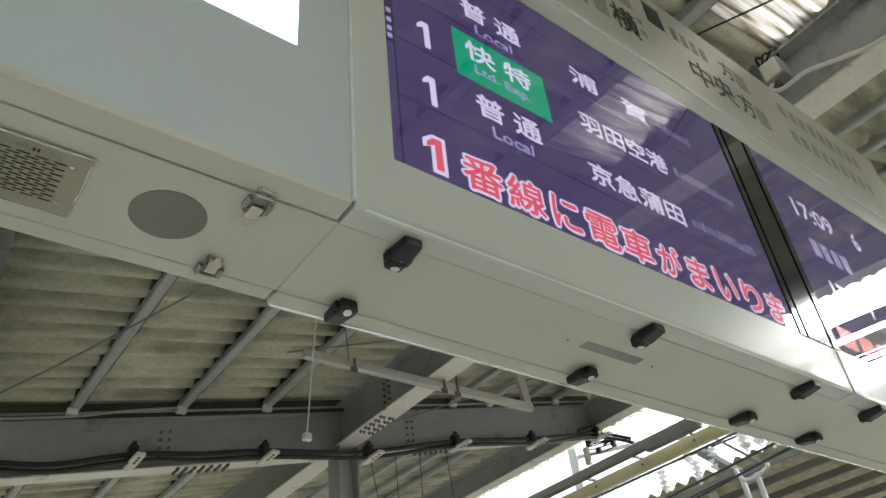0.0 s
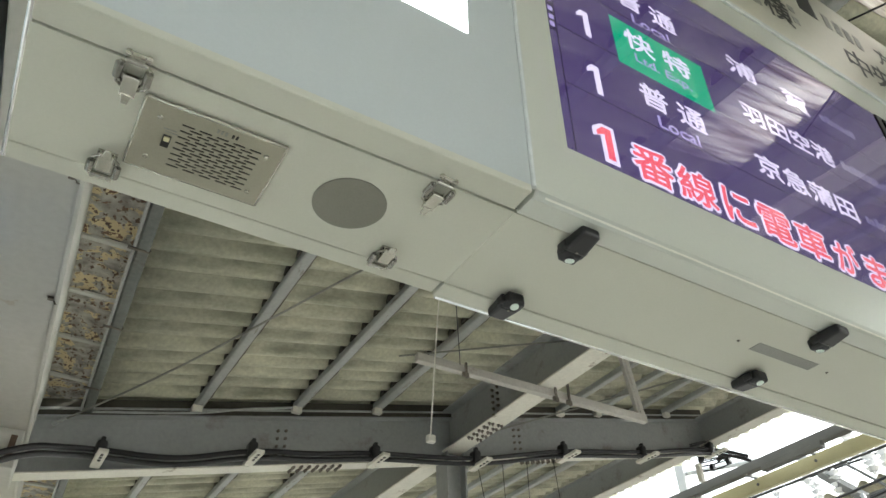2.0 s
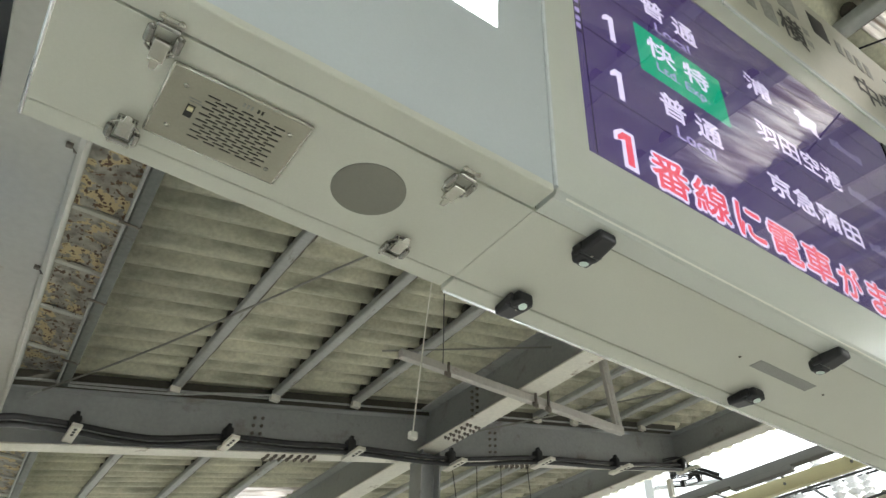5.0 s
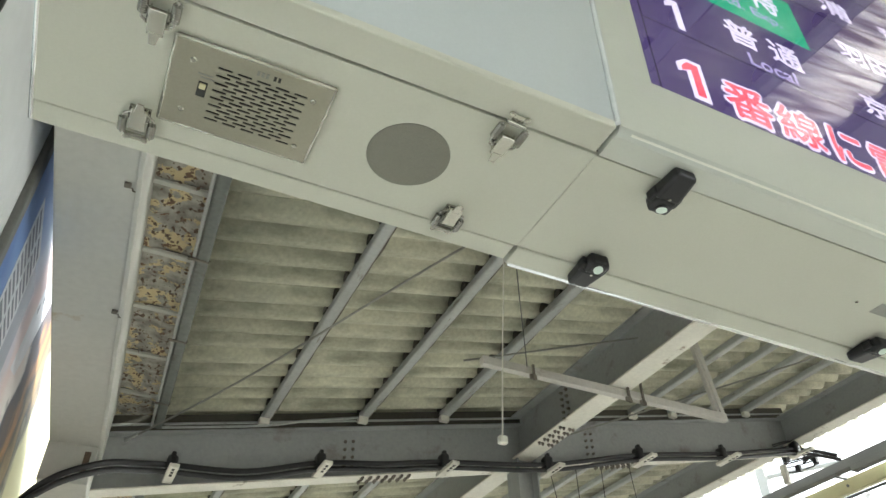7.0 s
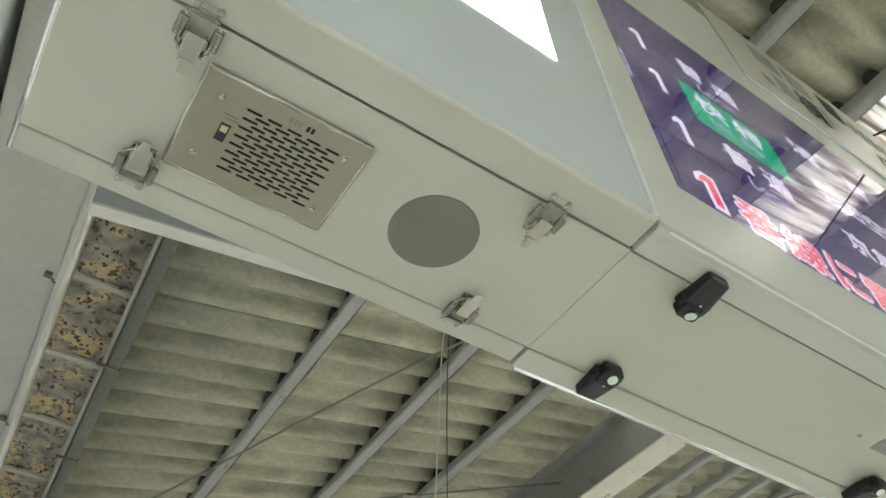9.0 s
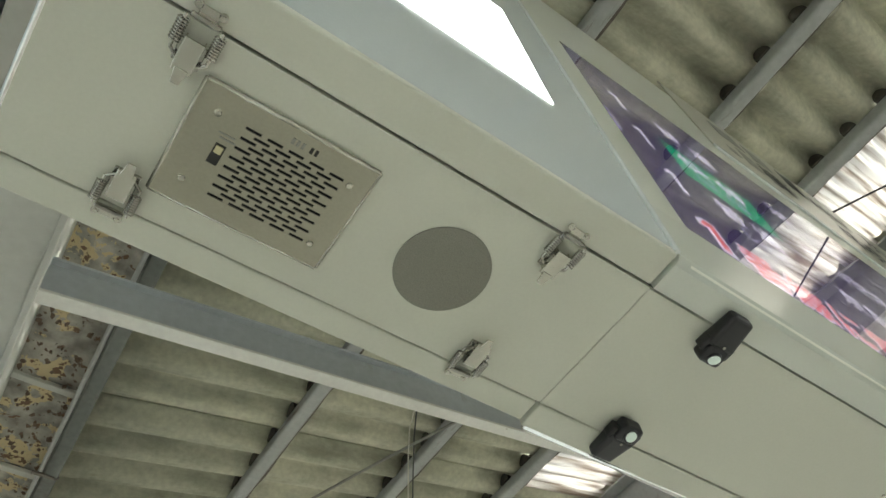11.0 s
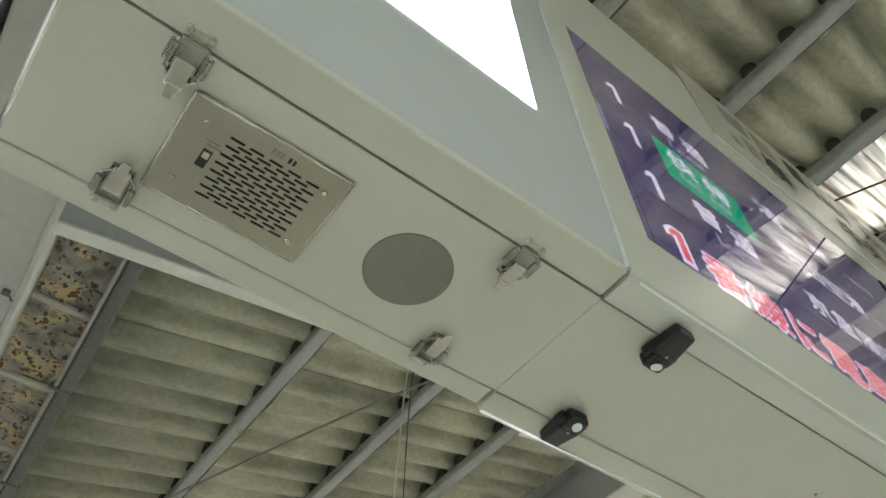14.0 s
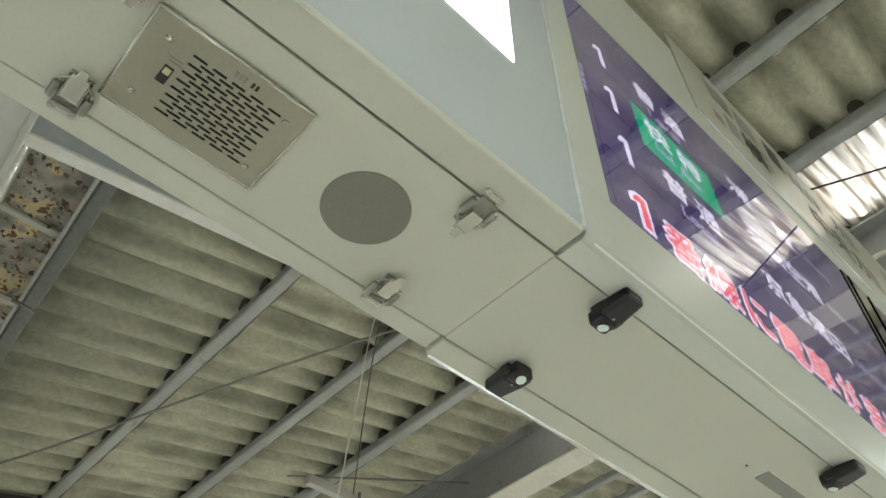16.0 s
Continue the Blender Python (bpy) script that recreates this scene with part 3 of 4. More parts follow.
for i in range(-14, 19):
    y = 4.06 + 0.74 * (i - 1)
    bm = bmesh.new()
    bmesh.ops.create_grid(bm, x_segments=6, y_segments=8, size=0.5)
    for v in bm.verts:
        v.co = Vector((-0.03 + v.co.x * 0.38, y + 0.37 + v.co.y * 0.71, 4.985 + 0.014 * math.sin(7 * v.co.x + i) + 0.02 * (1 - 4 * v.co.y ** 2)))
    part("board", skew(bm), FLAKY, boards)
    bm = bmesh.new()
    box(bm, (-0.205, y - 0.022, 4.955), (0.14, y + 0.022, 4.985), 0.006)
    part("batten", skew(bm), BEAMWHITE, boards)
    if 0 <= i <= 7:
        bm = bmesh.new()
        for k in range(60):
            cx, cy = random.uniform(-0.19, 0.12), y + random.uniform(0.05, 0.69)
            a, r = random.uniform(0, 6), random.uniform(0.005, 0.019)
            vs = [bm.verts.new((cx + r * random.uniform(0.5, 1.3) * math.cos(a + q), cy + r * random.uniform(0.5, 1.6) * math.sin(a + q), 4.962 - random.uniform(0, 0.02))) for q in (0, 1.3, 2.6, 3.9, 5.1)]
            bm.faces.new(vs)
        ob = part("paint_flakes", skew(bm), FLAKE, boards)
        ob["kind"] = "stuff"

# ---- the hanging departure board ----
FX, BX = -0.262, 4.50            # ends along x
board = thing("departure_board", "long cream hanging train departure board with purple screen", "sign")
SEAM = 0.630
# left housing: case above, service door and lips below
bm = bmesh.new()
box(bm, (FX, 0.905, 2.592), (SEAM - 0.004, 1.297, 4.37), 0.003, 2)
part("left_case", lean(bm), CREAM_FACE, board, smooth=False)
for nm, y1, y2, x1, x2, z in (("front_lip", 0.9052, 0.968, FX, SEAM - 0.004, 2.578), ("rear_lip", 1.250, 1.2965, FX, SEAM - 0.004, 2.578),
                              ("service_door", 0.9715, 1.2465, FX, SEAM - 0.0006, 2.5768),
                              ("rear_lip", 1.250, 1.3045, SEAM + 0.003, BX, 2.575),
                              ("bottom_panel", 0.9735, 1.2470, SEAM + 0.0006, BX, 2.5772)):
    bm = bmesh.new()
    box(bm, (x1, y1, z), (x2, y2, 2.606), 0.003 if "lip" in nm else 0.0012, 3)
    part(nm, bm, CREAM, board)
bm = bmesh.new()
box(bm, (FX + 0.01, 0.93, 2.590), (BX - 0.01, 1.29, 2.598))
part("inner_tray", bm, GROOVE, board)
# seam gasket, made pale to carry the edge's bluish highlight
bm = bmesh.new()
tube(bm, (SEAM, 0.9045, 2.59), (SEAM, 0.9045, 4.37), 0.0055, 10)
part("seam_gasket_glint", lean(bm), GASKET, board)
# thin bright lines along the lower edges; the rear tube imitates a sunlit edge
bm = bmesh.new()
tube(bm, (SEAM + 0.01, 1.3045, 2.5765), (BX, 1.3045, 2.5765), 0.0052, 16)
part("rear_edge_line", bm, LIP, board, "thin bright metal tube standing in for the sunlit rear edge", smooth=True)
# the front bend's bright glint, put in as a thin pale tube
bm = bmesh.new()
tube(bm, (SEAM + 0.03, 0.9114, 2.5806), (BX, 0.9114, 2.5806), 0.0030, 16)
part("front_glint", bm, GLINT, board, "thin bright line standing in for the front bend's glint", smooth=True)
for nm, a, b, r in (("end_trim", (FX - 0.001, 0.915, 2.581), (FX - 0.001, 1.294, 2.581), 0.005),):
    bm = bmesh.new()
    tube(bm, a, b, r, 12)
    part(nm, bm, LIP, board, smooth=True)

SCREEN_Y = 0.9095
LX1, LX2, MX2, RX2, LZ1, LZ2, TOP = 0.737, 2.42, 2.69, 4.36, 2.752, 3.77, 4.37
# right housing as a frame round the screens
for nm, lo, hi in (("frame_core", (SEAM + 0.004, 0.95, 2.607), (BX, 1.305, LZ1)), ("frame_top", (SEAM + 0.004, 0.905, LZ2), (BX, 1.305, TOP)),
                   ("frame_side", (SEAM + 0.004, 0.905, LZ1), (LX1, 1.305, LZ2)), ("frame_side", (RX2, 0.905, LZ1), (BX, 1.305, LZ2)),
                   ("back_panel", (LX1, 1.27, LZ1), (RX2, 1.305, LZ2))):
    bm = bmesh.new()
    box(bm, lo, hi)
    part(nm, lean(bm), CREAM_MID, board)
# the front sheet is rolled over a wide radius where face and underside meet
bm = bmesh.new()
RAD = 0.014
profile = [(0.905, LZ1)] + [(0.905 + RAD - RAD * math.cos(a * math.pi / 16), 2.575 + RAD - RAD * math.sin(a * math.pi / 16)) for a in range(9)] + [(0.968, 2.575), (0.968, 2.607), (0.94, 2.615), (0.94, LZ1)]
ends = [[bm.verts.new((x, y, z)) for y, z in profile] for x in (SEAM + 0.003, BX)]
for k in range(len(profile)):
    bm.faces.new((ends[0][k], ends[0][(k + 1) % len(profile)], ends[1][(k + 1) % len(profile)], ends[1][k]))
bm.faces.new(ends[0]), bm.faces.new(ends[1])
rolled = part("rolled_front", lean(bm), ROLLED, board)
for p in rolled.data.polygons:
    p.use_smooth = 1 <= p.index <= 8
for x1, x2 in ((LX1, LX2), (MX2, RX2)):
    bm = bmesh.new()
    box(bm, (x1, SCREEN_Y, LZ1), (x2, 0.96, LZ2))
    part("led_screen", lean(bm), LED, board, "dark purple LED screen behind glossy glass")
    bm = bmesh.new()
    box(bm, (x1, 0.9053, LZ1), (x2, 0.9063, LZ2))
    pane = part("screen_glass", lean(bm), GLASS, board, "clear glossy cover glass")
    pane.visible_shadow = False
bm = bmesh.new()
box(bm, (LX2, 0.9015, LZ1 - 0.006), (MX2, 0.95, LZ2), 0.003)
mul = part("mullion", lean(bm), MULLION, board, "gloss black upright between the screens")
for x in (LX2 + 0.05, MX2 - 0.05):
    bm = bmesh.new()
    box(bm, (x - 0.006, 0.8975, LZ1 - 0.004), (x + 0.006, 0.9015, LZ2 - 0.01), 0.001)
    part("rib", lean(bm), MULLION, mul)
bm = bmesh.new()
box(bm, (MX2 - 0.04, 0.9005, 2.577), (MX2 + 0.03, 0.9055, LZ1 - 0.008), 0.002)
box(bm, (MX2 - 0.04, 0.9005, 2.571), (MX2 + 0.03, 0.968, 2.577), 0.002)
part("joint_cover", lean(bm), GASKET, board)

# lit white panel in the left module
bm = bmesh.new()
box(bm, (-0.14, 0.9025, 2.975), (0.490, 0.912, 3.59), 0.002)
part("light_panel", lean(bm), LIGHTBOX, board, "glowing white lightbox panel")


def text_mesh(body, size):
    cu = bpy.data.curves.new("inscription", "FONT")
    cu.body, cu.size, cu.resolution_u = body, size, 3
    ob = bpy.data.objects.new("inscription", cu)
    scene.collection.objects.link(ob)
    bpy.context.view_layer.update()
    me = bpy.data.meshes.new_from_object(ob.evaluated_get(bpy.context.evaluated_depsgraph_get()))
    bpy.data.objects.remove(ob)
    return me


def face_text(name, body, x1, z1, height, mat, parent, width=None, depth=0.0, bold=0.0, plane=SCREEN_Y, label=""):
    """Writing on the leaning face: its box starts at x1, z1 and is height tall; bold widens each stroke by that many metres."""
    me = text_mesh(body, 1.0)
    co = np.array([v.co[:] for v in me.vertices])
    lo, hi = co.min(0), co.max(0)
    sz = height / (hi[1] - lo[1])
    sx = width / (hi[0] - lo[0]) if width else sz
    steps = [(0.0, 0.0)] + ([(bold * math.cos(k * math.tau / 8), bold * math.sin(k * math.tau / 8)) for k in range(8)] if bold else [])
    faces = [tuple(p.vertices) for p in me.polygons]
    vs, fs = [], []
    for k, (dx, dz) in enumerate(steps):
        base = len(vs)
        for c in co:
            x, z = x1 + (c[0] - lo[0]) * sx + dx, z1 + (c[1] - lo[1]) * sz + dz
            vs.append((x, plane - 0.0012 - depth + 0.00003 * k - LEAN * (z - 2.6), z))
        fs += [tuple(q + base for q in f) for f in faces]
    me = bpy.data.meshes.new(name)
    me.from_pydata(vs, [], fs)
    me.materials.append(mat)
    ob = new(name, me)
    ob.parent = parent
    if label:
        ob["label"] = label
    return ob


def face_bar(name, x1, x2, z1, z2, mat, parent, depth=0.0, plane=SCREEN_Y):
    bm = bmesh.new()
    box(bm, (x1, plane - 0.0014 - depth, z1), (x2, plane - 0.0006 - depth, z2))
    return part(name, lean(bm), mat, parent)


def digit_one(x1, z1, w, h, mat, parent, depth=0.0, grow=0.0):
    """A sloping-flag 1 as the screen draws it."""
    out = [(0.0, 0.80), (0.42, 1.0), (1.0, 1.0), (1.0, 0.0), (0.52, 0.0), (0.52, 0.78), (0.0, 0.66)]
    if grow:
        out = [(-grow, 0.80 + 0.3 * grow), (0.40, 1 + 0.45 * grow), (1 + grow, 1 + 0.45 * grow), (1 + grow, -0.45 * grow), (0.52 - grow, -0.45 * grow), (0.52 - grow, 0.70), (-grow, 0.60)]
    bm = bmesh.new()
    lower = [bm.verts.new((x1 + w * a, SCREEN_Y - 0.0012 - depth, z1 + h * b)) for a, b in out]
    bm.faces.new(lower)
    return part("inscription", lean(bm), mat, parent)


screen = [o for o in board.children if o.name.startswith("led_screen")]
s1, s2 = screen[0], screen[1]
# cell edges of the screen's tiles
for z in (2.985, 3.205, 3.425, 3.645):
    face_bar("row_line", LX1 + 0.028, LX2, z, z + 0.003, LED_CELL, s1)
face_bar("column_line", LX1 + 0.026, LX1 + 0.030, LZ1, LZ2, LED_CELL, s1)
face_bar("side_tab", LX1 + 0.002, LX1 + 0.028, 3.17, 3.42, LED_CELL, s1)
for i, z in enumerate((3.185, 3.215, 3.25, 3.29)):
    face_bar("side_mark", LX1 + 0.007, LX1 + 0.022, z, z + 0.018, LED_DIM, s1, 0.001)
for z in (3.002, 3.226, 3.450):
    digit_one(0.846, z, 0.042, 0.107, LED_WHITE, s1)
KIND = (("普 通", "Local", 3.062), ("快 特", "Ltd. Exp.", 3.285), ("普 通", "Local", 3.49))
for kanji, roman, z in KIND:
    if "快" in kanji:
        face_bar("green_tab", 0.975, 1.340, 3.190, 3.392, LED_GREEN, s1, 0.0004)
        face_text("inscription", kanji, 1.02, z, 0.082, LED_WHITE, s1, width=0.255, depth=0.001, bold=0.0022)
        face_text("inscription", roman, 1.045, 3.222, 0.046, LED_DIM, s1, width=0.215, depth=0.001, bold=0.0010)
    else:
        face_text("inscription", kanji, 1.03, z, 0.086, LED_WHITE, s1, width=0.24, bold=0.0022)
        face_text("inscription", roman, 1.075, z - 0.066, 0.042, LED_DIM, s1, width=0.148, bold=0.0012)
for place, x1, x2, z, tail in (("浦   賀", 1.50, 1.90, 3.475, 0.20), ("羽田空港", 1.484, 1.922, 3.246, 0.34), ("京急蒲田", 1.464, 1.918, 3.020, 0.34)):
    face_text("inscription", place, x1, z, 0.084, LED_WHITE, s1, width=x2 - x1, bold=0.0022)
    x = 1.965
    random.seed(len(place) + int(z * 100))
    while x < 1.965 + tail:
        w = random.uniform(0.012, 0.03)
        face_bar("small_print", x, x + w, z + 0.022, z + 0.022 + random.choice((0.03, 0.04)), LED_FAINT, s1)
        x += w + 0.007
# running line in red with white rims
digit_one(0.838, 2.781, 0.046, 0.100, LED_WHITE, s1, 0.0, 0.26)
digit_one(0.838, 2.781, 0.046, 0.100, LED_RED, s1, 0.001)
for i, ch in enumerate("番線に電車がまいりま"):
    x = 0.938 + 0.1465 * i
    slim = ch in "にがまいり"
    face_text("inscription", ch, x + 0.006 + (0.012 if slim else 0), 2.770, 0.112, LED_WHITE, s1, width=0.106 if slim else 0.130, bold=0.0085)
    face_text("inscription", ch, x + 0.008 + (0.012 if slim else 0), 2.772, 0.108, LED_RED, s1, width=0.102 if slim else 0.126, depth=0.001, bold=0.0022)
# times on the second screen
for z, body in ((3.470, "17:09"), (3.026, "17:14")):
    face_text("inscription", body, 2.90, z, 0.10, LED_WHITE, s2, width=0.33, bold=0.003)
face_text("inscription", "6", 3.42, 3.47, 0.10, LED_WHITE, s2, width=0.06, bold=0.003)
for i in range(4):
    face_bar("small_print", 2.90 + 0.085 * i, 2.96 + 0.085 * i, 3.25, 3.345, LED_DIM, s2)
for i in range(5):
    face_bar("small_print", 2.76 + 0.16 * i, 2.88 + 0.16 * i, 2.79, 2.88, LED_RED, s2)

# cream sign band standing on the board
band = thing("direction_sign", "cream glossy direction sign with black Japanese writing, on the board", "sign")
bm = bmesh.new()
box(bm, (1.50, 0.899, 3.935), (4.46, 0.9049, 4.52), 0.002)
part("sign_panel", lean(bm), SIGNBAND, band)
bm = bmesh.new()
box(bm, (1.50, 0.896, 3.905), (4.46, 0.9047, 3.93), 0.002)
part("lower_rail", lean(bm), GASKET, band)
for ch, x, z, w, h in (("中", 2.435, 4.04, 0.165, 0.165), ("央", 2.615, 4.05, 0.165, 0.165), ("方", 2.815, 4.05, 0.125, 0.15), ("方", 2.765, 4.28, 0.115, 0.125), ("横", 1.905, 4.06, 0.17, 0.17)):
    face_text("inscription", ch, x, z, h, INK, band, width=w, plane=0.8985, bold=0.003)
bars = [(2.955, 3.055, 4.04, 4.17), (2.895, 2.99, 4.27, 4.39), (1.68, 1.74, 4.06, 4.12), (1.79, 1.88, 4.07, 4.21), (2.09, 2.13, 4.12, 4.16), (2.09, 2.13, 4.20, 4.24), (1.95, 2.09, 4.28, 4.42), (1.74, 1.90, 4.28, 4.42)]
bars += [(2.38 + 0.075 * k, 2.425 + 0.075 * k, 4.29, 4.38) for k in range(4)]
bars += [(3.30 + 0.10 * k, 3.36 + 0.10 * k, 4.10 + 0.2 * q, 4.19 + 0.2 * q) for k in range(9) for q in (0, 1)]
face_bar("arrow_block", 2.20, 2.32, 4.29, 4.44, INK, band, plane=0.8985)
for x1, x2, z1, z2 in bars:
    face_bar("mark", x1, x2, z1, z2, INKGREY, band, plane=0.8985)


# spring latches of the service door
def latch(x, y, turn):
    """A toggle latch: keeper on the lip, bail with two coil springs, lever towards the door's middle."""
    t = new("latch")
    t.parent = board
    t["label"] = "plated steel spring toggle latch"
    t.matrix_basis = pose(x, y, 2.5765, 0, 0, turn)
    bm = bmesh.new()
    box(bm, (-0.012, -0.017, -0.003), (0.012, -0.003, 0.0), 0.001)
    for sx in (-0.015, 0.015):
        tube(bm, (sx, -0.014, 0.0), (sx, -0.014, -0.003), 0.0055, 10)
        tube(bm, (sx, -0.014, -0.003), (sx, -0.014, -0.005), 0.0028, 8)
    keeper = part("keeper", bm, BRIGHT, t)
    bm = bmesh.new()
    box(bm, (-0.019, -0.005, -0.011), (0.019, 0.001, -0.003), 0.002)
    part("hook_bar", bm, CHROME, t)
    bm = bmesh.new()
    box(bm, (-0.017, 0.030, -0.005), (0.017, 0.060, 0.0), 0.001)
    part("base_plate", bm, CHROME, t)
    bm = bmesh.new()
    box(bm, (-0.0125, 0.022, -0.019), (0.0125, 0.066, -0.0145), 0.0018)
    for sx in (-0.0125, 0.0105):
        box(bm, (sx, 0.022, -0.019), (sx + 0.002, 0.060, -0.004), 0.0006)
    box(bm, (-0.0088, 0.060, -0.0212), (0.0088, 0.081, -0.0172), 0.0016)
    for v in bm.verts:
        if v.co.y > 0.077:
            v.co.x *= 0.62
    part("lever", bm, BRIGHT, t)
    for sx in (-0.0225, 0.0225):
        bm = bmesh.new()
        pts = [(sx + 0.0062 * math.cos(a * math.tau / 8), 0.006 + 0.030 * a / 64, -0.0105 + 0.0062 * math.sin(a * math.tau / 8)) for a in range(65)]
        sweep(bm, pts, 0.0013, 5)
        part("spring", bm, CHROME, t, smooth=True)
        bm = bmesh.new()
        tube(bm, (sx, 0.0, -0.0105), (sx, 0.046, -0.0105), 0.0022, 6)
        tube(bm, (sx, 0.045, -0.0105), (0.5 * sx, 0.054, -0.0105), 0.0022, 6)
        part("bail_rod", bm, CHROME, t)


latch(-0.105, 0.966, 0)
latch(0.463, 0.966, 3)
latch(-0.103, 1.2505, 180)
latch(0.465, 1.2505, 178)

# slotted intercom plate
PX1, PX2, PY1, PY2 = -0.075, 0.169, 1.024, 1.197
bm = bmesh.new()
SX1, SX2, SY1, NROW, STEP = -0.008, 0.133, 1.0535, 15, 0.0077
SY2 = SY1 + STEP * NROW
zb, zt = 2.5690, 2.5765
box(bm, (PX1, PY1, zb), (SX1, PY2, zt)), box(bm, (SX2, PY1, zb), (PX2, PY2, zt))
box(bm, (SX1, PY1, zb), (SX2, SY1, zt)), box(bm, (SX1, SY2, zb), (SX2, PY2, zt))
across = (SX2 - SX1) / 4.72
for r in range(NROW):
    ya = SY1 + STEP * r
    box(bm, (SX1, ya, zb), (SX2, ya + 0.0018, zt)), box(bm, (SX1, ya + 0.0060, zb), (SX2, ya + STEP, zt))
    starts = [SX1 + across * (k + 0.5 * (r % 2)) for k in range(5 - r % 2)]
    edges = [SX1] + [q for a in starts for q in (a, a + 0.72 * across)] + [SX2]
    for a, b in zip(edges[0::2], edges[1::2]):
        if b - a > 0.0005:
            box(bm, (a, ya + 0.0018, zb), (b, ya + 0.0060, zt))
plate = part("intercom_plate", bm, STEEL, board, "slotted beige stainless intercom plate")
# black sheet set shallow in the slots to stand in for their shaded depth
bm = bmesh.new()
box(bm, (SX1 + 0.0004, SY1 + 0.0004, 2.5702), (SX2 - 0.0004, SY2 - 0.0004, 2.5764))
part("slot_dark", bm, VOID, plate)
bm = bmesh.new()
for (ax, ay), (bx, by) in (((PX1, PY1), (PX2, PY1)), ((PX2, PY1), (PX2, PY2)), ((PX2, PY2), (PX1, PY2)), ((PX1, PY2), (PX1, PY1))):
    tube(bm, (ax, ay, 2.5722), (bx, by, 2.5722), 0.0036, 10)
part("rolled_edge", bm, STEEL_EDGE, plate, smooth=True)
for x, y in ((-0.045, 1.058), (-0.045, 1.162), (0.143, 1.060), (0.143, 1.165)):
    bm = bmesh.new()
    tube(bm, (x, y, 2.5698), (x, y, 2.5672), 0.0055, 14, 0.0042)
    part("screw", bm, STEEL_EDGE, plate)
bm = bmesh.new()
box(bm, (-0.030, 1.094, 2.5678), (-0.016, 1.124, 2.5692))
sw = part("switch_slot", bm, GROOVE, plate)
bm = bmesh.new()
box(bm, (-0.028, 1.096, 2.5652), (-0.018, 1.107, 2.5679), 0.001)
part("switch_knob", bm, YELLOW, plate)
for x in (0.048, 0.055, 0.062, 0.074, 0.081):
    bm = bmesh.new()
    box(bm, (x, 1.0375, 2.5684), (x + 0.0042, 1.0465, 2.5692))
    part("mark", bm, GROOVE if x > 0.07 else SLOTGREY, plate)
for x, y in ((-0.034, 1.078), (-0.03, 1.084)):
    bm = bmesh.new()
    box(bm, (x, y, 2.5684), (x + 0.022, y + 0.0025, 2.5692))
    part("mark", bm, SLOTGREY, plate)

# round speaker cloth
bm = bmesh.new()
tube(bm, (0.331, 1.110, 2.5785), (0.331, 1.110, 2.5750), 0.0733, 64)
part("speaker_grille", bm, MESHGREY, board, "round grey perforated speaker grille")
# long perforated strip
bm = bmesh.new()
box(bm, (1.49, 1.080, 2.5762), (1.73, 1.117, 2.580))
part("vent_strip", bm, SLOTGREY, board, "grey perforated strip")
for x, y in ((1.43, 1.10), (1.79, 1.10)):
    bm = bmesh.new()
    tube(bm, (x, y, 2.579), (x, y, 2.5755), 0.004, 8)
    part("screw", bm, CHROME, board)


# small black lamps under the screen module, in pairs
def spot_lamp(x, y, turn):
    t = new("spot_lamp")
    t.parent = board
    t["label"] = "small black lamp with a pale round lens"
    t.matrix_basis = pose(x, y, 2.577, 0, 0, turn)
    bm = bmesh.new()
    box(bm, (-0.028, -0.044, -0.032), (0.028, 0.020, 0.0), 0.009, 3)
    for v in bm.verts:
        if v.co.y < -0.03:
            v.co.z *= 0.8
            v.co.x *= 0.86
    part("body", bm, BLACK, t, smooth=False)
    bm = bmesh.new()
    box(bm, (-0.0225, 0.014, -0.035), (0.0225, 0.050, -0.003), 0.008, 3)
    part("head", bm, BLACK, t)
    for sx in (-1, 1):
        bm = bmesh.new()
        box(bm, (sx * 0.026 - 0.005, 0.008, -0.026), (sx * 0.026 + 0.005, 0.034, -0.006), 0.003)
        part("hinge_ear", bm, BLACK, t)
    bm = bmesh.new()
    tube(bm, (0.0, 0.034, -0.032), (0.0, 0.035, -0.0365), 0.0135, 20)
    part("bezel", bm, BLACK, t)
    bm = bmesh.new()
    tube(bm, (0.0, 0.034, -0.033), (0.0, 0.035, -0.0378), 0.0112, 20, 0.0102)
    part("lens", bm, LENS, t)
    bm = bmesh.new()
    tube(bm, (0.0, 0.010, -0.030), (0.0, 0.010, -0.033), 0.003, 8)
    part("screw", bm, CHROME, t)


for x, y in ((0.795, 0.975), (1.603, 0.962), (2.41, 0.957), (2.87, 0.956)):
    spot_lamp(x, y, 0)
for x, y in ((0.795, 1.243), (1.607, 1.225), (2.405, 1.207), (2.853, 1.212)):
    spot_lamp(x, y, 178)

# hanger rods of the board, up to the purlins
for x in (1.44, 2.52, 3.525):
    bm = bmesh.new()
    tube(bm, (x, 1.16, 4.30), (x, 1.16, roof_z(x) - 0.03), 0.022, 12)
    part("hanger_rod", bm, PURLIN, board)

# ---- wall of panels beside the platform's edge ----
WX = -0.72
panel = thing("white_panel", "glossy white upright panel with scuffs and a dark-edged window", "panel", kind="structure")
# carried down to the floor out of view, to block light from the left
bm = bmesh.new()
box(bm, (WX - 0.06, -0.6, 0.0), (WX, 3.6, 5.5), 0.01)
part("panel_face", bm, WHITEPANEL, panel)
bm = bmesh.new()
box(bm, (WX - 0.03, 3.60, 0.0), (WX + 0.035, 3.72, 5.5), 0.02, 3)
part("dark_post", bm, FARSTEEL, panel)
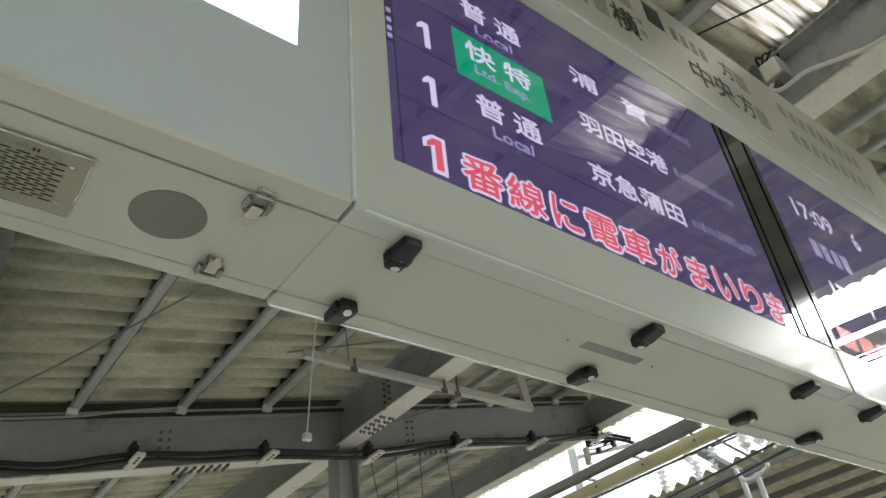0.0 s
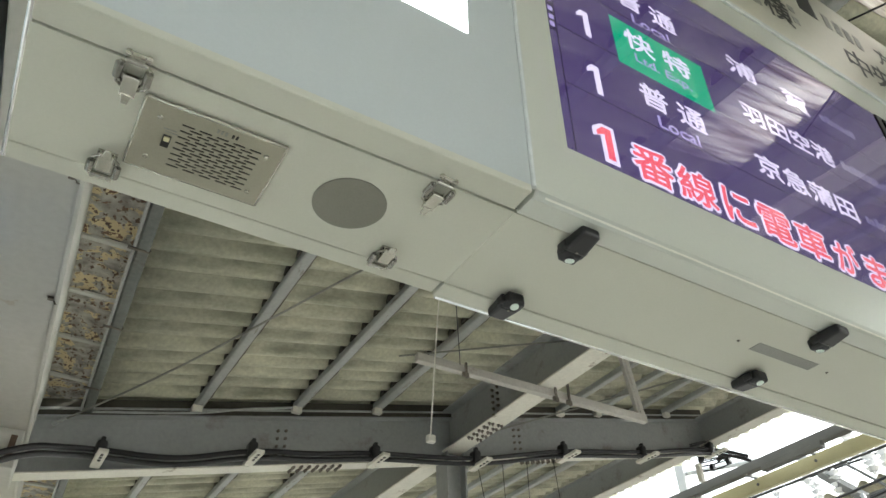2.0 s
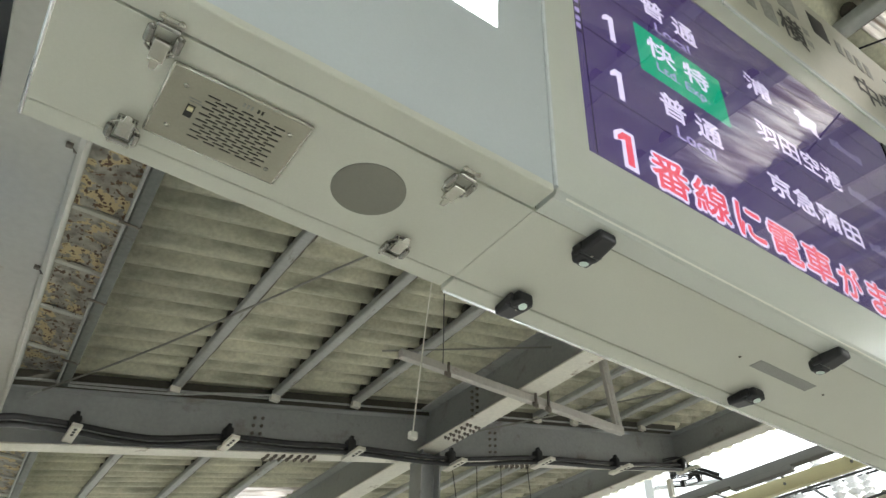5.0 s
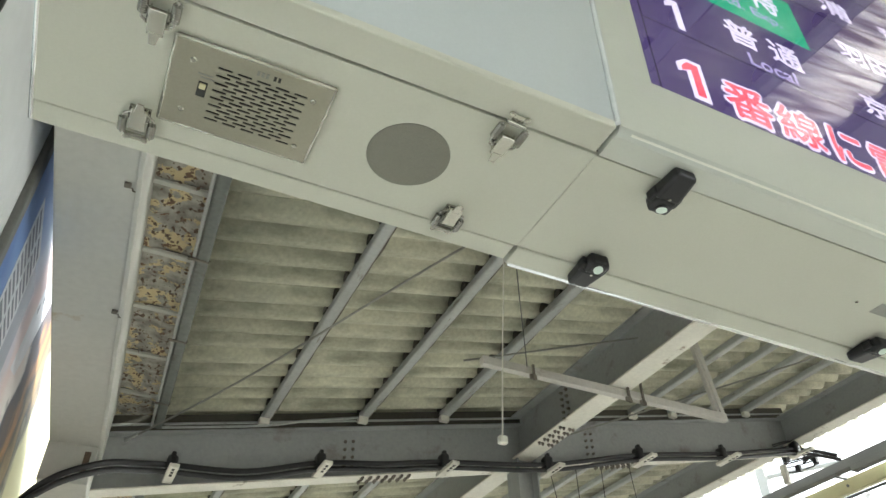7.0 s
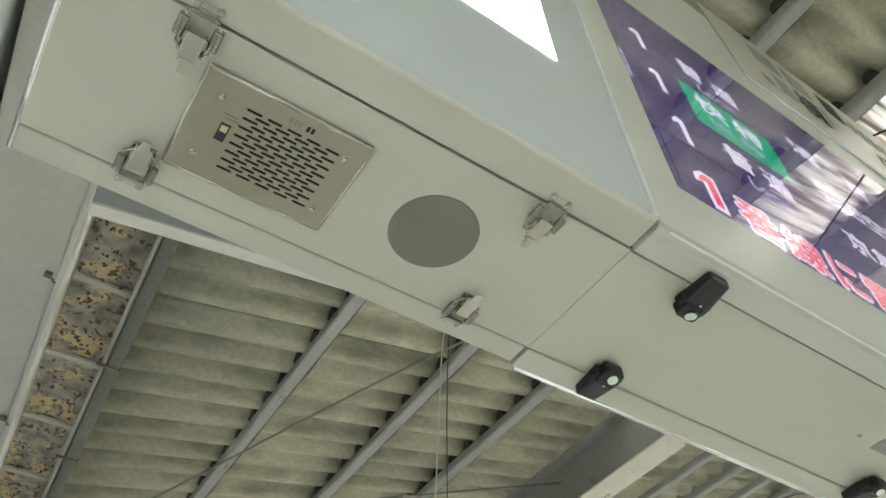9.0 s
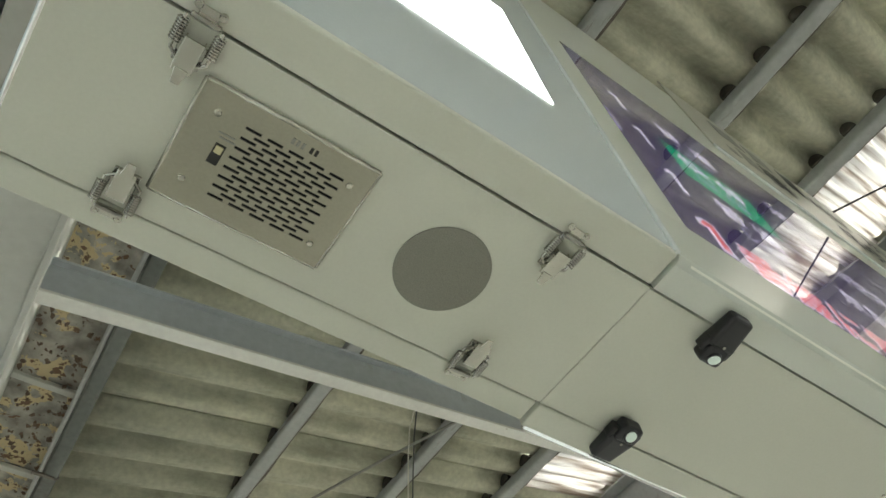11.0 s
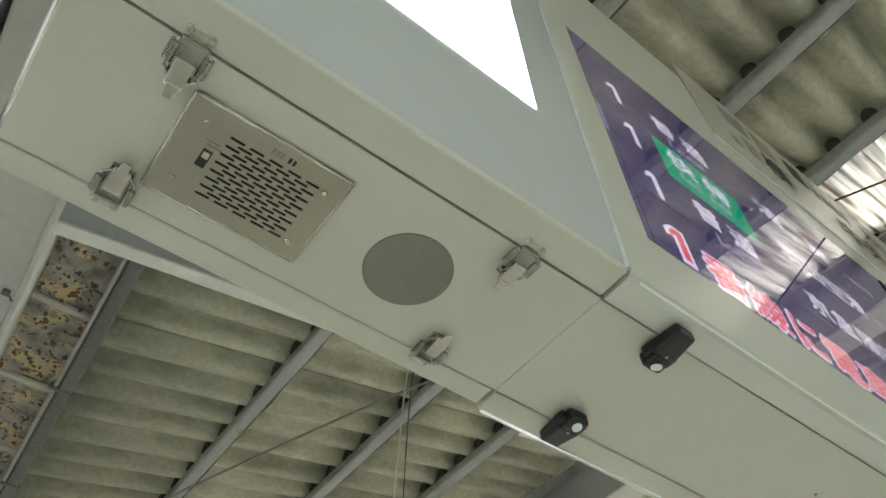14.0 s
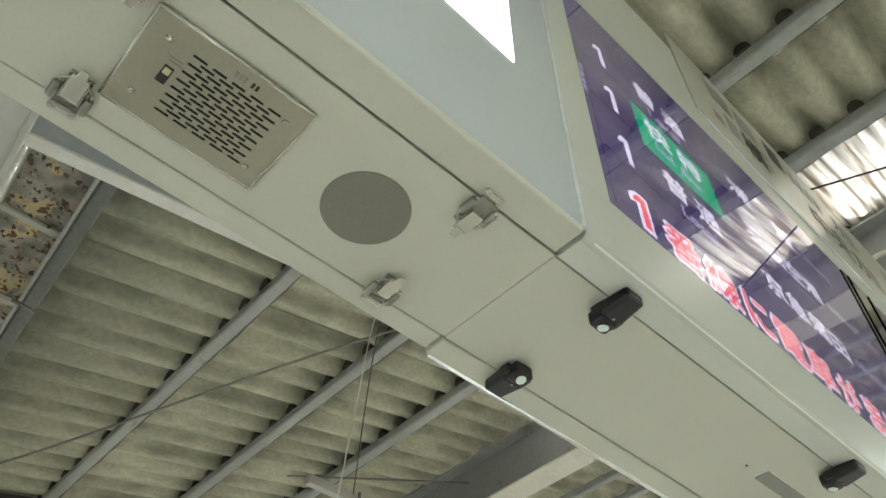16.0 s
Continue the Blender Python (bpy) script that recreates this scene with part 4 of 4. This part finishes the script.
bm = bmesh.new()
sweep(bm, smooth_path([(WX + 0.015, 2.08, 2.35), (WX + 0.015, 2.08, 3.0), (WX + 0.015, 2.08, 3.7), (WX + 0.015, 2.02, 3.93), (WX + 0.015, 1.80, 4.02), (WX + 0.015, 0.8, 4.04), (WX + 0.015, -0.5, 4.04)], 6), 0.034, 8)
part("window_gasket", bm, CABLE, panel, "black rubber window edging", smooth=True)
bm = bmesh.new()
box(bm, (WX, -0.5, 2.4), (WX + 0.004, 2.06, 4.01), 0.001)
part("window_pane", bm, PANE, panel)
# unseen walls added to block and shape light on roof and board
bm = bmesh.new()
box(bm, (WX - 0.06, -8.3, 0.0), (WX, -0.61, 5.5), 0.01)
tagged(part("light_block_west", bm, BEAMWHITE), "unseen plain off-white wall added to block light along the platform", "wall", kind="structure")
bm = bmesh.new()
box(bm, (WX, -8.3, 0.0), (10.6, -8.0, 1.3), 0.01)
tagged(part("light_block_south", bm, BEAMWHITE), "unseen plain off-white low wall added to shape the light from behind", "wall", kind="structure")
bm = bmesh.new()
box(bm, (10.3, -8.0, 0.0), (10.6, -2.7, 6.9), 0.01)
tagged(part("light_block_east", bm, BEAMWHITE), "unseen plain off-white wall added to block light along the platform", "wall", kind="structure")
poster = thing("advertising_poster", "large photo poster of a pale tower under blue sky", "poster")
PY1_, PY2_, PZ1, PZ2 = 3.72, 14.0, 2.4, 6.2
bm = bmesh.new()
box(bm, (WX - 0.06, PY1_, 0.0), (WX - 0.004, PY2_, PZ2), 0.005)
part("backing_board", bm, FARSTEEL, poster)
bm = bmesh.new()
box(bm, (WX - 0.004, PY1_, PZ1), (WX + 0.002, PY2_, PZ2))
part("print", bm, POSTER, poster, "blue to pink sky photograph")
bm = bmesh.new()
box(bm, (WX + 0.002, 4.18, 2.6), (WX + 0.0036, 4.80, 4.70))
part("tower_face", bm, POSTERPALE, poster)
bm = bmesh.new()
box(bm, (WX + 0.002, 4.80, 2.6), (WX + 0.0033, 5.12, 4.62))
part("tower_side", bm, POSTERGREY, poster)
for k in range(24):
    z = 3.10 + 0.066 * k
    for c in range(2):
        bm = bmesh.new()
        box(bm, (WX + 0.0036, 4.23 + 0.29 * c, z), (WX + 0.0045, 4.46 + 0.29 * c, z + 0.032))
        part("tower_window", bm, POSTERDARK, poster)
bm = bmesh.new()
sail = [bm.verts.new((WX + 0.0025, y, z)) for y, z in ((5.45, 4.2), (5.6, 5.0), (6.35, 5.55), (6.05, 4.85), (5.75, 4.3))]
bm.faces.new(sail)
part("white_sail", bm, POSTERPALE, poster)
for y, z in ((5.72, 4.93), (5.62, 4.78)):
    bm = bmesh.new()
    box(bm, (WX + 0.0028, y, z), (WX + 0.0036, y + 0.06, z + 0.07))
    part("dark_mark", bm, POSTERDARK, poster)

# ---- tie rods, strings and the hanging bar ----
ties = thing("tie_rod", "thin grey steel tie rod slung under the roof", "tie rod", kind="structure")
bm = bmesh.new()
sweep(bm, smooth_path([(0.20, 7.42, 4.70), (0.98, 6.2, 4.91), (1.9, 4.33, 5.12), (2.46, 3.29, 5.24), (3.4, 1.6, 5.46)], 5), 0.011, 6)
part("rod", bm, WIRE, ties)
bm = bmesh.new()
tube(bm, (0.16, 7.46, 4.69), (0.25, 7.33, 4.715), 0.022, 8, 0.012)
part("socket", bm, PURLIN, ties)
ties2 = thing("tie_rod", "thin grey steel tie rod slung under the roof", "tie rod", kind="structure")
bm = bmesh.new()
sweep(bm, [(5.0, 7.4, 5.55), (9.3, 3.0, 6.45)], 0.011, 6)
part("rod", bm, WIRE, ties2)
ties3 = thing("tie_rod", "thin grey steel tie rod slung under the roof", "tie rod", kind="structure")
bm = bmesh.new()
sweep(bm, [(3.0, 5.9, 5.40), (4.6, 5.1, 5.62)], 0.010, 6)
part("rod", bm, WIRE, ties3)

BARY, BARZ, BARX = 5.52, 5.19, 0.15
bar = thing("hanging_bar", "white steel bar bracketed under the long girder", "bracket")
bm = bmesh.new()
box(bm, (BARX + 2.84, BARY - 0.035, BARZ - 0.045), (BARX + 5.84, BARY + 0.035, BARZ + 0.045), 0.006)
part("rail", bm, BARWHITE, bar)
bm = bmesh.new()
box(bm, (BARX + 5.775, BARY - 0.03, BARZ + 0.045), (BARX + 5.835, BARY - 0.022, roof_z(5.8) + 0.02), 0.003)
box(bm, (BARX + 5.735, BARY - 0.022, BARZ + 0.045), (BARX + 5.775, BARY + 0.03, roof_z(5.8) + 0.02), 0.003)
for v in bm.verts:
    v.co.x -= 0.13 * (v.co.z - BARZ)
part("post", bm, BARWHITE, bar)
for x in (3.53, 4.66, 4.84):
    bm = bmesh.new()
    box(bm, (x - 0.012, BARY - 0.06, BARZ - 0.11), (x + 0.012, BARY - 0.04, BARZ + 0.17 if x > 4 else BARZ + 0.06), 0.003)
    box(bm, (x - 0.045, BARY - 0.055, BARZ - 0.10), (x + 0.03, BARY - 0.035, BARZ - 0.05), 0.003)
    part("clip", bm, BOLT, bar)
string = thing("pull_string", "pale string hanging from the tie rod with a small weight", "string")
bm = bmesh.new()
sweep(bm, smooth_path([(2.42, 3.40, 5.25), (2.10, 3.44, 5.22), (2.0, 3.48, 4.3), (1.93, 3.5, 3.37)], 4), 0.0045, 6)
part("cord", bm, FLANGE, string)
bm = bmesh.new()
box(bm, (1.905, 3.48, 3.325), (1.955, 3.52, 3.37), 0.008)
part("weight", bm, FLANGE, string)
drop = thing("drop_wire", "thin dark wire slung from the roof to the hanging bar", "wire")
bm = bmesh.new()
sweep(bm, smooth_path([(2.45, 3.38, 5.25), (2.12, 3.42, 5.28), (3.48, 5.5, BARZ + 0.03)], 6), 0.005, 6)
part("wire", bm, CABLE, drop)

# ---- cables clipped along the cross girder ----
cables = thing("cable_run", "pair of thick black cables clipped along the girder", "cable")
for dz, dy in ((-0.028, 0.0), (-0.108, 0.03)):
    keys = [(-0.56, 6.72, 3.3 + dz), (-0.50, 6.72, 3.75 + dz), (-0.30, 6.74, 4.02 + dz), (0.03, 6.86, 4.24 + dz), (0.32, 7.15, 4.40 + dz), (0.61, 7.33, 4.50 + dz), (1.3, 7.33, 4.55 + dz), (2.04, 7.33, 4.76 + dz), (2.75, 7.33, 4.87 + dz), (3.46, 7.33, 5.01 + dz),
            (4.85, 7.33, 5.21 + dz), (6.29, 7.33, 5.58 + dz), (7.8, 7.33, 5.86 + dz), (9.35, 7.33, 6.20 + dz), (9.8, 7.0, 6.05 + dz)]
    bm = bmesh.new()
    sweep(bm, smooth_path([(a, b - dy, c) for a, b, c in keys], 6), 0.027, 10)
    part("cable", bm, CABLE, cables, smooth=True)
for x, z in ((0.61, 4.39), (2.04, 4.66), (3.46, 4.90), (4.85, 5.11), (6.29, 5.48), (7.80, 5.75), (9.35, 6.11)):
    bm = bmesh.new()
    box(bm, (x - 0.05, 7.26, z - 0.02), (x + 0.05, 7.40, z + 0.165), 0.03, 2)
    box(bm, (x - 0.02, 7.28, z + 0.15), (x + 0.02, 7.34, z + 0.20), 0.008)
    part("clamp", bm, CABLE, cables)
    bm = bmesh.new()
    box(bm, (x - 0.045, 7.02, z - 0.06), (x + 0.045, 7.44, z - 0.02), 0.006)
    arm = part("arm", bm, FLANGE, cables)
    for k in range(3):
        bm = bmesh.new()
        box(bm, (x - 0.012, 7.06 + 0.07 * k, z - 0.064), (x + 0.012, 7.10 + 0.07 * k, z - 0.058))
        part("slot", bm, GROOVE, arm)
for x, dx in ((4.95, 0.12), (5.35, 0.0), (5.75, -0.02), (6.2, 0.05)):
    w = thing("hanging_wire", "thin dark wire hanging below the girder", "wire", "wires below the girder")
    bm = bmesh.new()
    sweep(bm, [(x, 7.45, 4.50 + 0.213 * (x - X0)), (x + dx, 7.45, 3.8 + 0.213 * (x - X0))], 0.005, 5)
    part("strand", bm, CABLE, w)

rods = thing("tie_rod", "thin grey steel tie rod slung under the roof", "tie rod", kind="structure")
bm = bmesh.new()
sweep(bm, [(3.5, 1.25, 5.50), (4.5, -0.45, 5.70)], 0.008, 6)
part("rod", bm, CABLE, rods)
# clutter on the long girder beside the skylight
loop = thing("loose_cable", "pale cable looped along the side of the long girder", "cable")
bm = bmesh.new()
sweep(bm, smooth_path([(4.50, 1.06, 5.60), (4.46, 1.12, 5.50), (4.45, 1.05, 5.43), (4.45, 0.93, 5.43), (4.45, 0.84, 5.42), (4.45, 0.61, 5.32), (4.445, 0.38, 5.24), (4.44, -0.1, 5.215), (4.44, -1.4, 5.20)], 7), 0.017, 9)
part("cable", bm, FLANGE, loop, smooth=True)
junction = thing("junction_box", "small grey junction box on the girder's side", "junction box")
bm = bmesh.new()
box(bm, (4.44, 0.97, 5.55), (4.59, 1.13, 5.74), 0.015)
part("body", bm, GIRDER, junction)
bm = bmesh.new()
box(bm, (4.428, 0.985, 5.565), (4.441, 1.115, 5.725), 0.006)
part("lid", bm, FLANGE, junction)
bm = bmesh.new()
tube(bm, (4.50, 1.06, 5.55), (4.50, 1.06, 5.51), 0.026, 10)
part("gland", bm, BOLT, junction)
for k in range(3):
    bm = bmesh.new()
    sweep(bm, smooth_path([(4.52, 0.99 + 0.05 * k, 5.73), (4.47, 0.95 + 0.06 * k, 5.80), (4.43, 1.0 + 0.05 * k, 5.77 + 0.02 * k), (4.45, 1.10, 5.66)], 5), 0.010, 6)
    part("lead", bm, CABLE, junction, smooth=True)
bm = bmesh.new()
box(bm, (5.36, -2.0, roof_z(5.42) - 0.075), (5.48, 2.2, roof_z(5.42) - 0.046), 0.004)
tagged(part("purlin_cover", bm, RUSTY), "pale steel strip with orange rust under a purlin", "strip", kind="structure")

# ---- across the tracks ----
neighbour = thing("neighbour_canopy", "dark gutter and pale yellow beam of the next platform's roof", "canopy", kind="structure")
bm = bmesh.new()
box(bm, (12.95, -30, 7.13), (13.15, 60, 7.32), 0.02)
box(bm, (12.95, 7.6, 7.04), (13.12, 9.0, 7.16), 0.02)
part("gutter", bm, FARSTEEL, neighbour)
bm = bmesh.new()
box(bm, (13.30, -30, 6.84), (13.44, 60, 7.10), 0.01)
part("yellow_beam", bm, YELLOW, neighbour)
for y in (6.6, 8.0, 9.4, 10.8, 12.2):
    bm = bmesh.new()
    box(bm, (12.98, y - 0.03, 7.08), (13.34, y + 0.03, 7.14), 0.01)
    part("bracket", bm, FARSTEEL, neighbour)
    bm = bmesh.new()
    tube(bm, (13.29, y, 6.96), (13.27, y, 6.96), 0.03, 8)
    part("bolt", bm, FARSTEEL, neighbour)
# wiring where the cross girder meets the eave
tangle = thing("cable_tangle", "knot of dark cables and clamps at the end of the girder", "cable")
for k, (dy, dz) in enumerate(((0.0, 0.0), (0.05, 0.08), (-0.06, 0.05), (0.02, -0.07))):
    bm = bmesh.new()
    sweep(bm, smooth_path([(8.9, 7.33, 6.08 + dz), (9.5, 7.42 + dy, 6.30 + dz), (9.75, 7.62 + dy, 6.36 - dz), (9.8, 7.95, 6.20 + dz), (10.1, 7.6 + dy, 6.24 + dz), (10.2, 7.9, 6.4 - dz)], 6), 0.012, 7)
    part("cable", bm, CABLE, tangle, smooth=True)
for x, y, z in ((9.62, 7.55, 6.30), (9.7, 7.82, 6.26), (9.78, 7.70, 6.08), (10.1, 7.6, 6.22)):
    bm = bmesh.new()
    box(bm, (x - 0.04, y - 0.04, z - 0.05), (x + 0.04, y + 0.04, z + 0.06), 0.015)
    part("clamp", bm, CABLE, tangle)
bm = bmesh.new()
box(bm, (9.66, 7.86, 5.90), (9.74, 7.95, 6.20), 0.01)
part("bracket", bm, FLANGE, tangle)
far = thing("far_canopy", "grey corrugated roof of a platform further off", "canopy", kind="structure")
for k in range(9):
    bm = bmesh.new()
    x = 18.6 + 1.3 * k
    box(bm, (x, -10, 7.66 - 0.05 * k), (x + 0.12, 50, 7.86 - 0.05 * k), 0.01)
    part("purlin", bm, FARSTEEL, far)
bm = bmesh.new()
for i in range(720):
    y0, y1 = -10 + 0.0833 * i, -10 + 0.0833 * (i + 1)
    z0, z1 = (0.09 * math.cos(j / 6 * math.tau) for j in (i, i + 1))
    a = [bm.verts.new(c) for c in ((18.3, y0, 8.02 + z0), (31, y0, 7.5 + z0), (31, y1, 7.5 + z1), (18.3, y1, 8.02 + z1))]
    bm.faces.new(a)
part("roof_sheeting", bm, SHEET, far)
for y in (4.0, 11.4, 20.0):
    bm = bmesh.new()
    box(bm, (19.0, y, -1.1), (19.2, y + 0.2, 7.7), 0.01)
    part("column", bm, FARWHITE, far)
    bm = bmesh.new()
    sweep(bm, [(19.1, y + 0.1, 6.6), (19.1, y + 1.2, 7.62)], 0.05, 6)
    part("brace", bm, FARWHITE, far)
mast = thing("overhead_line_frame", "pale steel overhead line bracket with insulators", "mast")
bm = bmesh.new()
box(bm, (16.15, 13.6, -1.1), (16.45, 13.9, 9.6), 0.02)
part("mast_post", bm, FARWHITE, mast)
bm = bmesh.new()
sweep(bm, [(16.3, 13.7, 9.2), (16.05, 10.6, 8.5), (16.0, 9.1, 7.9)], 0.06, 8)
part("arm", bm, FARWHITE, mast)
bm = bmesh.new()
sweep(bm, [(16.0, 9.6, 7.75), (16.0, 8.78, 6.9)], 0.12, 4)
part("trough", bm, FARSTEEL, mast)
bm = bmesh.new()
sweep(bm, [(15.95, 9.1, 7.9), (15.95, 8.06, 6.8)], 0.035, 6)
part("arm", bm, FARSTEEL, mast)
bm = bmesh.new()
sweep(bm, smooth_path([(15.9, 8.80, 6.98), (15.9, 8.70, 6.72), (15.9, 8.45, 6.66), (15.9, 8.06, 6.74), (15.9, 8.02, 6.84)], 5), 0.05, 8)
part("hook", bm, FARWHITE, mast)
for y in (8.74, 8.36):
    bm = bmesh.new()
    box(bm, (15.9, y - 0.05, 4.8), (16.0, y + 0.05, 6.75), 0.01)
    part("drop_post", bm, FARWHITE, mast)
for x, y, z, r in ((16.0, 8.68, 8.08, 0.17), (16.0, 8.40, 7.62, 0.15), (16.0, 9.96, 7.87, 0.12), (16.0, 8.04, 7.60, 0.16), (16.0, 9.83, 7.32, 0.12), (16.0, 7.74, 7.42, 0.15), (16.0, 10.84, 7.46, 0.12), (16.0, 9.3, 7.45, 0.14)):
    bm = bmesh.new()
    for k in range(4):
        tube(bm, (x, y, z + 0.22 - 0.13 * k), (x, y, z + 0.14 - 0.13 * k), r, 14, r * 0.55)
    tube(bm, (x, y, z + 0.3), (x, y, z - 0.32), 0.04, 8)
    part("insulator", bm, PORCELAIN, mast)
for x, y1, z1, y2, z2 in ((15.0, 10.22, 6.69, 6.97, 6.87), (15.0, 11.41, 7.40, 8.79, 7.40), (15.3, 10.6, 6.45, 7.2, 6.75), (16.4, 11.2, 7.95, 8.6, 7.85), (17.0, 12.0, 7.1, 8.0, 7.3)):
    m_ = (z2 - z1) / (y2 - y1)
    bm = bmesh.new()
    sweep(bm, [(x, -25, z1 + m_ * 0.2 * (-25 - y1)), (x, y2, z2), (x, y1, z1), (x, 45, z1 + m_ * 0.2 * (45 - y1))], 0.028, 6)
    part("overhead_wire", bm, CABLE, mast)
